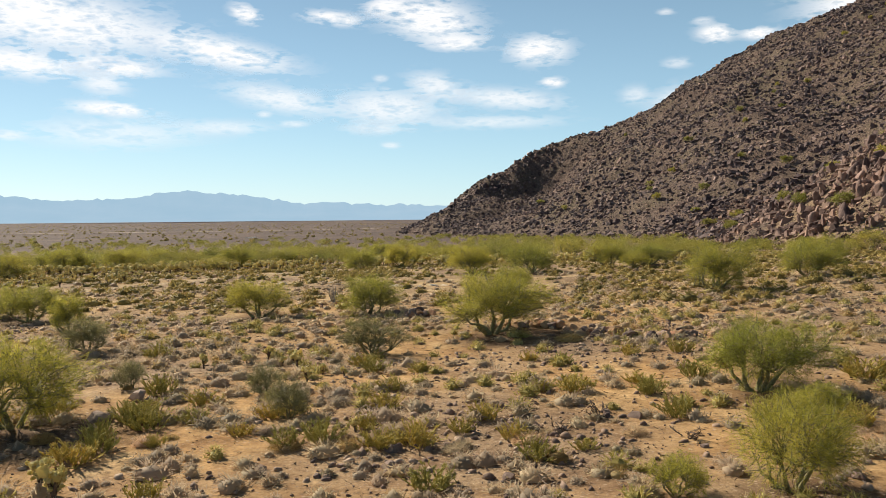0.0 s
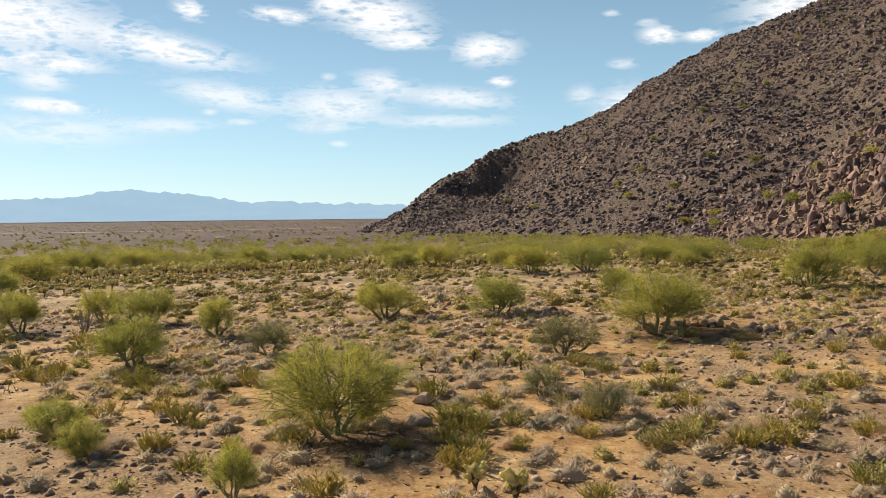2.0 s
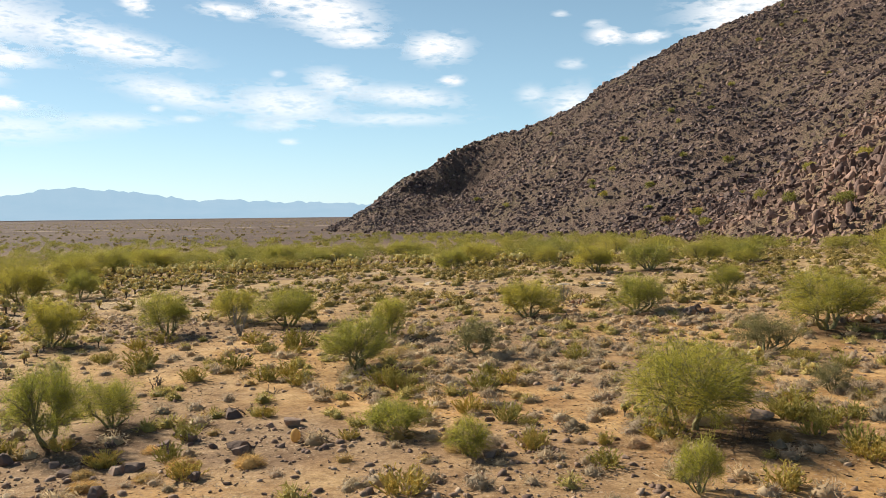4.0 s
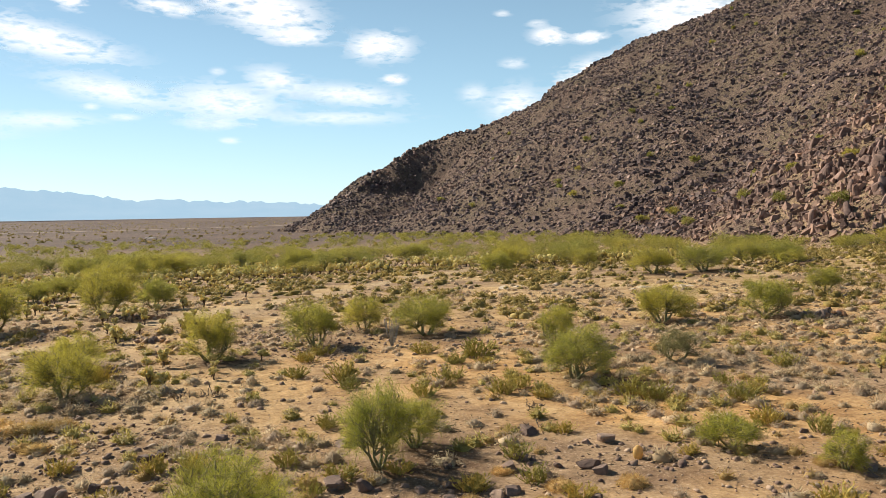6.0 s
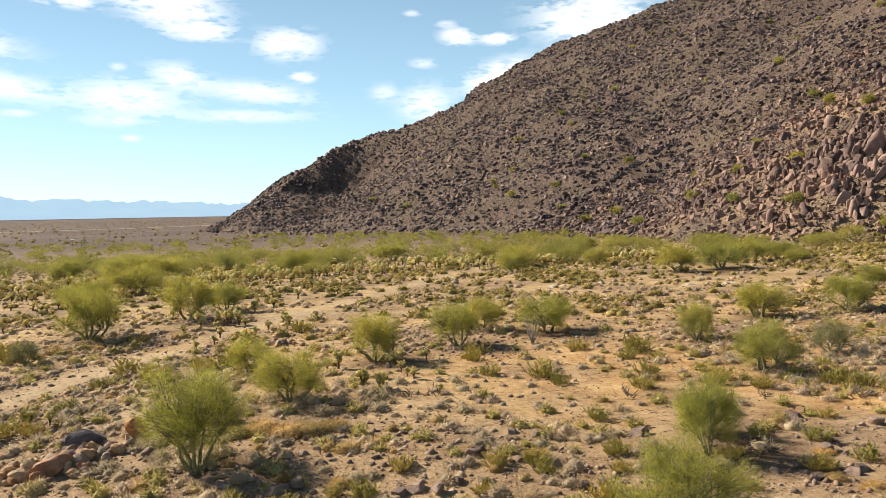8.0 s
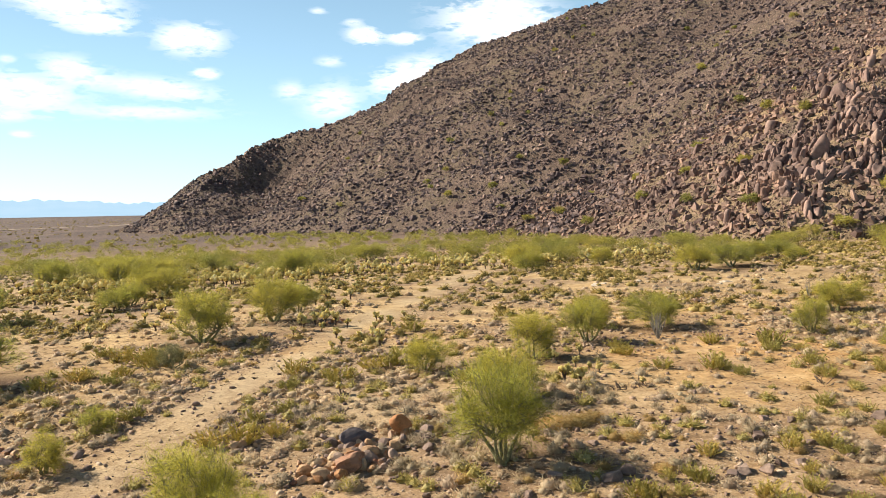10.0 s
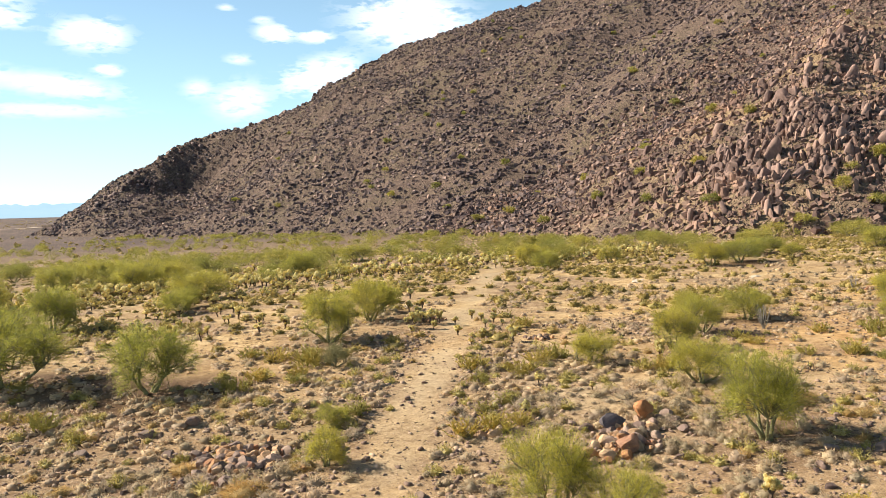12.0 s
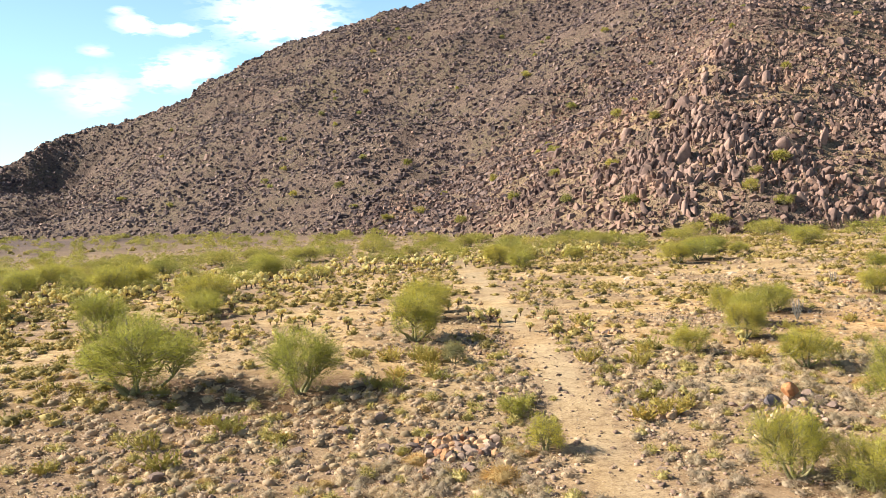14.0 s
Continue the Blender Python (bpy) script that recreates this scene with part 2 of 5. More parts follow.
def stony(x, y):
    """How stony the soil is, 0 to 1: the terraces by the wash and the heaps are the worst."""
    g = 0.9 * np.exp(-((x + 34) / 14) ** 2 - ((y - 17) / 5.5) ** 2) + 0.9 * np.exp(-((x + 64) / 10) ** 2 - ((y - 28) / 6) ** 2) + 0.6 * np.exp(-((x + 4) / 11) ** 2 - ((y - 16) / 5) ** 2) + 0.8 * np.exp(-((x + 44) / 8) ** 2 - ((y - 22) / 5) ** 2) + 0.6 * np.exp(-((x + 22) / 9) ** 2 - ((y - 17) / 5) ** 2)
    g = g + 0.5 * np.exp(-((x - 4) / 9) ** 2 - ((y - 33) / 5) ** 2) + 0.35 * np.exp(-((x + 30) / 12) ** 2 - ((y - 41) / 4) ** 2)
    g = g + 1.1 * np.exp(-((x + 72) / 9) ** 2 - ((y - 35) / 5) ** 2)
    g = g + 0.45 * np.exp(-((x + 35) / 15) ** 2 - ((y - 44) / 9) ** 2)
    g = g + 0.75 * terrace(x, y) * (np.hypot(x, y) < 130)
    g = g + 0.8 * np.exp(-((trail_gap(x, y) - 2.6) / 1.6) ** 2) * (y < 52)
    n = 0.6 * grid_noise(x, y, 9, 92) + 0.4 * grid_noise(x, y, 3.2, 93)
    return np.clip(g * (0.35 + 1.1 * n) + 1.6 * (n - 0.56), 0.0, 1.0) * np.where(trail_gap(x, y) < 1.3, 0.35, 1.0)


def places(n, box, seed, keep=None):
    """About n random places in a box of the plan, thinned by keep(x, y) in 0..1."""
    r = np.random.default_rng(seed)
    x, y = r.uniform(box[0], box[1], n), r.uniform(box[2], box[3], n)
    if keep is not None:
        m = r.uniform(0, 1, n) < keep(x, y)
        x, y = x[m], y[m]
    return x, y


def stood(x, y, sink=0.0):
    return np.stack([x, y, plain_z(x, y) - sink], 1)

# ---------------------------------------------------------------- materials
def shader(name):
    m = bpy.data.materials.new(name)
    m.use_nodes = True
    nt = m.node_tree
    nt.nodes.clear()
    return m, nt, nt.nodes.new("ShaderNodeOutputMaterial")


def add(nt, kind, **values):
    n = nt.nodes.new(kind)
    for k, v in values.items():
        n.inputs[k.replace("_", " ")].default_value = v
    return n


def ramp(nt, fac, *stops):
    n = nt.nodes.new("ShaderNodeValToRGB")
    els = n.color_ramp.elements
    while len(els) < len(stops):
        els.new(0.5)
    for e, (p, c) in zip(els, stops):
        e.position, e.color = p, (*c, 1)
    nt.links.new(fac, n.inputs[0])
    return n.outputs[0]


def mixed(nt, fac, a, b, mode="MIX"):
    n = nt.nodes.new("ShaderNodeMix")
    n.data_type, n.blend_type = "RGBA", mode
    for sock, v in ((0, fac), (6, a), (7, b)):
        if isinstance(v, bpy.types.NodeSocket):
            nt.links.new(v, n.inputs[sock])
        else:
            n.inputs[sock].default_value = v if sock == 0 else (*v, 1)
    return n.outputs[2]


def position(nt):
    return nt.nodes.new("ShaderNodeNewGeometry").outputs["Position"]


def noisy(nt, scale, detail=4.0, rough=0.55, where=None):
    n = add(nt, "ShaderNodeTexNoise", Scale=scale, Detail=detail, Roughness=rough)
    nt.links.new(where if where is not None else position(nt), n.inputs["Vector"])
    return n.outputs[0]


def bumped(nt, height, strength, distance):
    n = add(nt, "ShaderNodeBump", Strength=strength, Distance=distance)
    nt.links.new(height, n.inputs["Height"])
    return n.outputs[0]


def surface(nt, out, colour, rough=0.9, normal=None, spec=0.2):
    b = add(nt, "ShaderNodeBsdfPrincipled", Roughness=rough)
    b.inputs["Specular IOR Level"].default_value = spec
    if isinstance(colour, bpy.types.NodeSocket):
        nt.links.new(colour, b.inputs["Base Color"])
    else:
        b.inputs["Base Color"].default_value = (*colour, 1)
    if normal is not None:
        nt.links.new(normal, b.inputs["Normal"])
    nt.links.new(b.outputs[0], out.inputs[0])
    return b


def island(nt):
    return nt.nodes.new("ShaderNodeNewGeometry").outputs["Random Per Island"]


def object_random(nt):
    return nt.nodes.new("ShaderNodeObjectInfo").outputs["Random"]


def ground_material():
    m, nt, out = shader("desert_soil")
    big = noisy(nt, 0.09, 3)
    mid = noisy(nt, 0.55, 5)
    fine = noisy(nt, 9.0, 4, 0.7)
    sand = ramp(nt, mid, (0.3, (0.37, 0.243, 0.115)), (0.5, (0.52, 0.365, 0.185)), (0.7, (0.62, 0.465, 0.265)))
    grey = ramp(nt, mid, (0.3, (0.22, 0.142, 0.09)), (0.65, (0.38, 0.265, 0.165)))
    patch = ramp(nt, big, (0.46, (0, 0, 0)), (0.62, (1, 1, 1)))
    rust = nt.nodes.new("ShaderNodeAttribute")
    rust.attribute_name = "rust"
    sand = mixed(nt, rust.outputs["Fac"], sand, ramp(nt, mid, (0.3, (0.37, 0.205, 0.085)), (0.5, (0.52, 0.315, 0.135)), (0.7, (0.61, 0.41, 0.2))))
    col = mixed(nt, patch, sand, grey)
    trail = nt.nodes.new("ShaderNodeAttribute")
    trail.attribute_name = "trodden"
    col = mixed(nt, trail.outputs["Fac"], col, (0.5, 0.388, 0.248))
    # Soil turns darker and more mauve with distance.
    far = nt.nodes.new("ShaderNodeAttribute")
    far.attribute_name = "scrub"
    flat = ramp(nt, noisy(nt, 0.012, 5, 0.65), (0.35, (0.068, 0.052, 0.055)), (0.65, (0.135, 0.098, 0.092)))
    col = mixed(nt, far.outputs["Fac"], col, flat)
    # Dark litter colour that also carries the painted tree shade.
    litter_shade = nt.nodes.new("ShaderNodeAttribute")
    litter_shade.attribute_name = "litter"
    col = mixed(nt, litter_shade.outputs["Fac"], col, ramp(nt, noisy(nt, 2.4, 5, 0.7), (0.3, (0.05, 0.028, 0.017)), (0.7, (0.135, 0.077, 0.042))))
    rubble = nt.nodes.new("ShaderNodeAttribute")
    rubble.attribute_name = "stony"
    some = ramp(nt, noisy(nt, 0.35, 4, 0.6), (0.36, (0.15, 0.15, 0.15)), (0.62, (0.8, 0.8, 0.8)))
    strewn_fac = mixed(nt, rubble.outputs["Fac"], some, (1, 1, 1))
    col = mixed(nt, ramp(nt, rubble.outputs["Fac"], (0.1, (0, 0, 0)), (0.7, (0.65, 0.65, 0.65))), col, grey)
    relief = fine
    for size, lo, hi in ((8.0, (0.17, 0.115, 0.085), (0.56, 0.43, 0.31)), (19.0, (0.20, 0.13, 0.085), (0.58, 0.43, 0.28)), (42.0, (0.24, 0.15, 0.09), (0.55, 0.39, 0.23))):
        cell = add(nt, "ShaderNodeTexVoronoi", Scale=size)
        nt.links.new(position(nt), cell.inputs["Vector"])
        stone = ramp(nt, cell.outputs["Distance"], (0.22, (1, 1, 1)), (0.4, (0, 0, 0)))
        some = nt.nodes.new("ShaderNodeSeparateColor")
        nt.links.new(cell.outputs["Color"], some.inputs[0])
        stone = mixed(nt, ramp(nt, some.outputs[1], (0.45, (0, 0, 0)), (0.5, (1, 1, 1))), (0, 0, 0), stone)
        keep = mixed(nt, 1.0, stone, strewn_fac, "MULTIPLY")
        col = mixed(nt, keep, col, ramp(nt, some.outputs[0], (0.1, lo), (0.9, hi)))
        relief = mixed(nt, 0.4, relief, keep)
    col = mixed(nt, 0.6, col, ramp(nt, fine, (0.32, (0.45, 0.41, 0.37)), (0.66, (1.1, 1.1, 1.08))), "MULTIPLY")
    col = mixed(nt, 0.7, col, ramp(nt, noisy(nt, 2.2, 6, 0.75), (0.36, (0.62, 0.57, 0.52)), (0.5, (1.0, 1.0, 1.0)), (0.66, (1.16, 1.15, 1.12))), "MULTIPLY")
    height = relief
    surface(nt, out, col, 0.95, bumped(nt, height, 0.8, 0.08), 0.1)
    return m


def stone_material(name, stops, grain=3.0, use_object=False, bump=0.5, dust=(0.40, 0.29, 0.19), patch=0.0):
    m, nt, out = shader(name)
    rnd = object_random(nt) if use_object else island(nt)
    col = ramp(nt, rnd, *stops)
    n = noisy(nt, grain, 6, 0.65)
    col = mixed(nt, 0.7, col, ramp(nt, n, (0.3, (0.45, 0.43, 0.42)), (0.5, (0.85, 0.85, 0.85)), (0.72, (1.25, 1.2, 1.15))), "MULTIPLY")
    if patch:
        col = mixed(nt, 1.0, col, ramp(nt, noisy(nt, patch, 4, 0.6), (0.36, (0.66, 0.64, 0.68)), (0.5, (1.0, 1.0, 1.0)), (0.64, (1.22, 1.14, 1.05))), "MULTIPLY")
    lich = ramp(nt, noisy(nt, grain * 0.35, 3), (0.55, (0, 0, 0)), (0.72, (0.45, 0.45, 0.45)))
    col = mixed(nt, lich, col, dust)
    surface(nt, out, col, 0.85, bumped(nt, n, bump, 0.25 / grain), 0.25)
    return m


def plant_material(name, stops, translucent=0.35, patch=0.8, use_object=True, rough=0.7, other=None):
    m, nt, out = shader(name)
    col = ramp(nt, island(nt), *stops)
    if other:
        col = mixed(nt, ramp(nt, noisy(nt, 0.9, 2), (0.42, (0, 0, 0)), (0.6, (0.9, 0.9, 0.9))), col, other)
    tone = ramp(nt, noisy(nt, patch, 3), (0.3, (0.62, 0.64, 0.58)), (0.7, (1.2, 1.14, 1.02)))
    col = mixed(nt, 1.0, col, tone, "MULTIPLY")
    if use_object:
        col = mixed(nt, 1.0, col, ramp(nt, object_random(nt), (0.0, (0.8, 0.86, 0.85)), (1.0, (1.12, 1.06, 0.95))), "MULTIPLY")
    b = add(nt, "ShaderNodeBsdfPrincipled", Roughness=rough)
    b.inputs["Specular IOR Level"].default_value = 0.25
    tr = nt.nodes.new("ShaderNodeBsdfTranslucent")
    mx = add(nt, "ShaderNodeMixShader")
    mx.inputs[0].default_value = translucent
    nt.links.new(col, b.inputs["Base Color"])
    nt.links.new(col, tr.inputs["Color"])
    nt.links.new(b.outputs[0], mx.inputs[1])
    nt.links.new(tr.outputs[0], mx.inputs[2])
    nt.links.new(mx.outputs[0], out.inputs[0])
    return m


def bark_material(name, dark, light, scale=14.0):
    m, nt, out = shader(name)
    n = noisy(nt, scale, 5, 0.6)
    surface(nt, out, ramp(nt, n, (0.3, dark), (0.7, light)), 0.85, bumped(nt, n, 0.5, 0.02))
    return m


SOIL = ground_material()


def hill_material():
    m, nt, out = shader("hill_scree_soil")
    big = noisy(nt, 0.035, 5, 0.6)
    mid = noisy(nt, 0.45, 6, 0.7)
    tan = ramp(nt, mid, (0.3, (0.075, 0.052, 0.044)), (0.55, (0.15, 0.106, 0.083)), (0.75, (0.25, 0.177, 0.128)))
    grn = ramp(nt, mid, (0.3, (0.08, 0.062, 0.043)), (0.7, (0.175, 0.135, 0.086)))
    col = mixed(nt, ramp(nt, big, (0.42, (0, 0, 0)), (0.62, (1, 1, 1))), tan, grn)
    cell = add(nt, "ShaderNodeTexVoronoi", Scale=1.1)
    nt.links.new(position(nt), cell.inputs["Vector"])
    chip = ramp(nt, cell.outputs["Distance"], (0.25, (1, 1, 1)), (0.5, (0, 0, 0)))
    tone = ramp(nt, cell.outputs["Color"], (0.2, (0.11, 0.075, 0.068)), (0.8, (0.27, 0.185, 0.15)))
    col = mixed(nt, chip, col, tone)
    cell = add(nt, "ShaderNodeTexVoronoi", Scale=2.6)
    nt.links.new(position(nt), cell.inputs["Vector"])
    small = ramp(nt, cell.outputs["Distance"], (0.2, (0.8, 0.8, 0.8)), (0.45, (0, 0, 0)))
    col = mixed(nt, small, col, ramp(nt, cell.outputs["Color"], (0.2, (0.07, 0.05, 0.045)), (0.8, (0.30, 0.21, 0.16))))
    relief = mixed(nt, 0.4, mixed(nt, 0.5, mid, chip), small)
    gold = nt.nodes.new("ShaderNodeAttribute")
    gold.attribute_name = "straw"
    dry = ramp(nt, mid, (0.3, (0.2, 0.135, 0.08)), (0.6, (0.36, 0.25, 0.145)))
    col = mixed(nt, gold.outputs["Fac"], col, dry)
    surface(nt, out, col, 0.95, bumped(nt, relief, 1.0, 0.9), 0.1)
    return m


HILL_SOIL = hill_material()
HILL_ROCK = stone_material("varnished_hill_rock", ((0.0, (0.055, 0.039, 0.041)), (0.4, (0.12, 0.084, 0.081)), (0.75, (0.205, 0.145, 0.13)), (1.0, (0.35, 0.248, 0.207))), 0.8, dust=(0.23, 0.17, 0.145), patch=0.03)
SPUR_ROCK = stone_material("mauve_outcrop_rock", ((0.0, (0.066, 0.041, 0.037)), (0.35, (0.162, 0.103, 0.086)), (0.7, (0.255, 0.165, 0.131)), (1.0, (0.345, 0.232, 0.178))), 0.8, dust=(0.31, 0.209, 0.147), patch=0.05)
HILL_BOULDER = stone_material("red_brown_boulder_rock", ((0.0, (0.12, 0.077, 0.068)), (0.5, (0.225, 0.147, 0.124)), (1.0, (0.34, 0.226, 0.182))), 1.1, True, dust=(0.36, 0.25, 0.19))
GREY_ROCK = stone_material("grey_purple_field_rock", ((0.0, (0.12, 0.081, 0.068)), (0.5, (0.21, 0.146, 0.118)), (1.0, (0.38, 0.27, 0.205))), 6.0, True, 0.9, dust=(0.3, 0.22, 0.165))
RED_ROCK = stone_material("orange_red_rock", ((0.0, (0.23, 0.11, 0.07)), (0.4, (0.42, 0.21, 0.11)), (0.75, (0.50, 0.33, 0.2)), (1.0, (0.33, 0.24, 0.2))), 6.0, True)
ORANGE_ROCK = stone_material("rust_orange_boulder_rock", ((0.0, (0.42, 0.19, 0.08)), (1.0, (0.42, 0.19, 0.08))), 5.0, True, 0.9, dust=(0.5, 0.34, 0.2))
RUST_ROCK = stone_material("rust_brown_boulder_rock", ((0.0, (0.3, 0.155, 0.09)), (1.0, (0.34, 0.18, 0.11))), 5.0, True, 0.9, dust=(0.4, 0.27, 0.18))
TAN_STONE = stone_material("pale_orange_stone", ((0.0, (0.36, 0.18, 0.08)), (0.5, (0.46, 0.27, 0.14)), (1.0, (0.52, 0.38, 0.24))), 6.0, True, 0.9, dust=(0.42, 0.31, 0.21))
DARK_ROCK = stone_material("dark_slate_boulder_rock", ((0.0, (0.12, 0.10, 0.105)), (1.0, (0.16, 0.13, 0.13))), 5.0, True, dust=(0.22, 0.18, 0.17))
PEBBLE = stone_material("loose_stone", ((0.0, (0.14, 0.092, 0.076)), (0.4, (0.24, 0.16, 0.12)), (0.75, (0.36, 0.25, 0.175)), (1.0, (0.52, 0.39, 0.28))), 7.0)
GREEN_CROWN = plant_material("palo_verde_twigs", ((0.0, (0.29, 0.275, 0.045)), (0.5, (0.47, 0.44, 0.078)), (1.0, (0.62, 0.575, 0.15))), 0.5)
FAR_GREEN = plant_material("distant_palo_verde", ((0.0, (0.22, 0.21, 0.048)), (0.5, (0.35, 0.33, 0.08)), (1.0, (0.5, 0.465, 0.145))), 0.42, 0.12)
GREY_CROWN = plant_material("grey_green_twigs", ((0.0, (0.17, 0.165, 0.075)), (0.5, (0.27, 0.25, 0.12)), (1.0, (0.36, 0.33, 0.17))), 0.45)
BARK = bark_material("palo_verde_bark", (0.1, 0.09, 0.042), (0.31, 0.28, 0.14))
DEAD_WOOD = bark_material("dead_grey_wood", (0.10, 0.085, 0.075), (0.32, 0.27, 0.22))
DEAD_DARK = bark_material("dark_dead_wood", (0.05, 0.035, 0.028), (0.16, 0.115, 0.085))
SPINE = plant_material("straw_cactus_spines", ((0.0, (0.6, 0.51, 0.21)), (0.5, (0.76, 0.67, 0.33)), (1.0, (0.9, 0.84, 0.54))), 0.62, 2.0, False)
CHOLLA_TRUNK = bark_material("blackened_cactus_stem", (0.045, 0.032, 0.024), (0.15, 0.10, 0.065), 25)
CANE = plant_material("olive_cactus_canes", ((0.0, (0.42, 0.35, 0.1)), (0.5, (0.58, 0.49, 0.16)), (1.0, (0.82, 0.72, 0.37))), 0.5, 13.0)
CANE_GREEN = plant_material("green_cactus_canes", ((0.0, (0.39, 0.335, 0.09)), (0.5, (0.53, 0.455, 0.14)), (1.0, (0.76, 0.67, 0.32))), 0.5, 13.0)
DRY = plant_material("dry_bursage_stems", ((0.0, (0.48, 0.345, 0.235)), (0.5, (0.63, 0.47, 0.33)), (1.0, (0.77, 0.61, 0.45))), 0.45, 0.5, other=(0.56, 0.425, 0.35))
STRAW = plant_material("dry_grass", ((0.0, (0.40, 0.25, 0.10)), (0.5, (0.54, 0.37, 0.165)), (1.0, (0.66, 0.50, 0.27))), 0.5, 0.5)
SCRUB_CANE = plant_material("olive_scrub_canes", ((0.0, (0.3, 0.25, 0.075)), (0.5, (0.44, 0.37, 0.12)), (1.0, (0.63, 0.54, 0.25))), 0.38, 6.0, False)
LITTER = plant_material("dry_twig_litter", ((0.0, (0.06, 0.04, 0.03)), (0.6, (0.17, 0.11, 0.075)), (0.8, (0.34, 0.25, 0.17)), (1.0, (0.62, 0.5, 0.36))), 0.0, 0.5, False)
SCRUB = plant_material("low_green_scrub", ((0.0, (0.23, 0.175, 0.05)), (0.5, (0.34, 0.26, 0.085)), (1.0, (0.47, 0.37, 0.14))), 0.32, 0.4, False)

# near and middle trees: x, y, width, height
ROW_EAST = ((6.6, 13.2, 2.5, 1.85), (8.2, 22.1, 3.8, 2.1), (13.5, 52.3, 5, 3), (22, 61.4, 5, 2.5), (0, 35.9, 4.9, 2.9), (-7.3, 43.7, 3.7, 2.2), (-13.6, 43.5, 3.9, 2.2), (-12.2, 18.3, 4, 2.5), (0.7, 51.6, 2.6, 1.9), (1.9, 75.5, 5.4, 2.7), (13.6, 83, 5, 2.2), (11.4, 77, 3.2, 1.6), (-5.8, 90, 3.2, 2.2), (-13.2, 97, 5, 3), (-16.5, 87.5, 4.2, 2.5), (-3.5, 74.1, 4.7, 2.6), (28.4, 78.7, 5.7, 2.6), (9.4, 82, 4.8, 2.4))
ROW_MIDDLE = ((-22.2, 29.3, 3.2, 2.1), (-21.2, 37, 2.3, 2), (-27.2, 43.4, 3.9, 2.2), (-30.6, 45.4, 2.7, 2), (-33.2, 40.8, 3, 2.4), (-29.1, 21.4, 2.0, 1.5), (-30.2, 19.5, 2.4, 2.4), (-33.6, 14.6, 3.2, 2.2), (-38, 37.6, 3.2, 2.4), (-42.3, 30.4, 3.3, 2.1), (-39.5, 114, 4.4, 3.2), (-45.3, 23.5, 3.5, 3.3), (-44, 36.8, 2.7, 1.7), (-48.7, 57.6, 4.6, 3.2), (-46.4, 62, 2.9, 2.4), (-53.8, 50.7, 4.5, 3.2), (-36.3, 125.6, 5, 2.6), (-23, 140.5, 7, 3))
ROW_WEST = ((-54.8, 22.3, 3.1, 2.7), (-53.9, 19.9, 2.8, 2), (-64.9, 43.3, 4.6, 3.4), (-71.8, 48.6, 7.0, 4.1), (-69.5, 69.5, 5, 3.6), (-59, 79, 3.9, 2.1), (-56.3, 86.4, 6, 3), (-61, 108, 6.2, 3.6), (-57.2, 114, 6, 3.3), (-65, 134, 5.8, 3.3), (-76, 90, 6, 3.3), (-70, 118, 6, 3.2), (-60, 75, 3.5, 2), (-62.7, 139, 5.8, 3))
SMALL_GREEN = ((-59.8, 30.3, 2, 1.5), (-58.3, 34.4, 1.8, 0.9), (-20.3, 19.2, 1.9, 1), (-18.4, 16.7, 1.5, 1), (-13.6, 13.4, 1.2, 1.3), (4.4, 13, 1.2, 0.8), (8.9, 18.8, 1.7, 0.9))


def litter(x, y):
    """Dark leaf and twig litter under the trees, with shade painted in on their shadow side, 0 to 1."""
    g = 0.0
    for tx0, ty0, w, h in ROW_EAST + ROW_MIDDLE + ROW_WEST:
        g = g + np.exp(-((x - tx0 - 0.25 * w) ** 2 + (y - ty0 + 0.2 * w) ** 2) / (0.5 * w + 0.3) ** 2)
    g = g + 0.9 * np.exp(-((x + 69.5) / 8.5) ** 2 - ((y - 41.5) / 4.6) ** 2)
    # Soil also a little darker towards the far west.
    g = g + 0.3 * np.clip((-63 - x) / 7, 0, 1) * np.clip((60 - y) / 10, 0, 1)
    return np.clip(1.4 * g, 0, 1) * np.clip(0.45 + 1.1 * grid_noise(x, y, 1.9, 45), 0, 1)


# ---------------------------------------------------------------- ground
def steps(lo, hi, fine_lo, fine_hi, fine, grow):
    mid = list(np.arange(fine_lo, fine_hi, fine))
    up, d = [fine_hi], fine
    while up[-1] < hi:
        d *= grow
        up.append(up[-1] + d)
    down, d = [fine_lo - fine], fine
    while down[-1] > lo:
        d *= grow
        down.append(down[-1] - d)
    return np.array(sorted(down) + mid + up)


def sheet(xs, ys, fz):
    X, Y = np.meshgrid(xs, ys)
    v = np.stack([X, Y, fz(X, Y)], -1).reshape(-1, 3)
    w = len(xs)
    i = (np.arange(len(ys) - 1)[:, None] * w + np.arange(w - 1)[None]).ravel()
    return v, np.stack([i, i + 1, i + w + 1, i + w], 1)


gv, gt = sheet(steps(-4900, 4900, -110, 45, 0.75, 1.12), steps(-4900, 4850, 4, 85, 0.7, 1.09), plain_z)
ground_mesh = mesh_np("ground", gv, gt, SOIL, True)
wear_pale = 0.75 * np.clip(1.1 - trail_gap(gv[:, 0], gv[:, 1]) / 1.6 + (grid_noise(gv[:, 0], gv[:, 1], 2.2, 40) - 0.5) * 1.3, 0, 1)
# A broad paler patch beside the trail shares the same mask.
wear_pale = np.maximum(wear_pale, 0.55 * np.exp(-((gv[:, 0] + 49) / 13) ** 2 - ((gv[:, 1] - 33) / 13) ** 2) * (0.4 + grid_noise(gv[:, 0], gv[:, 1], 4, 43)))
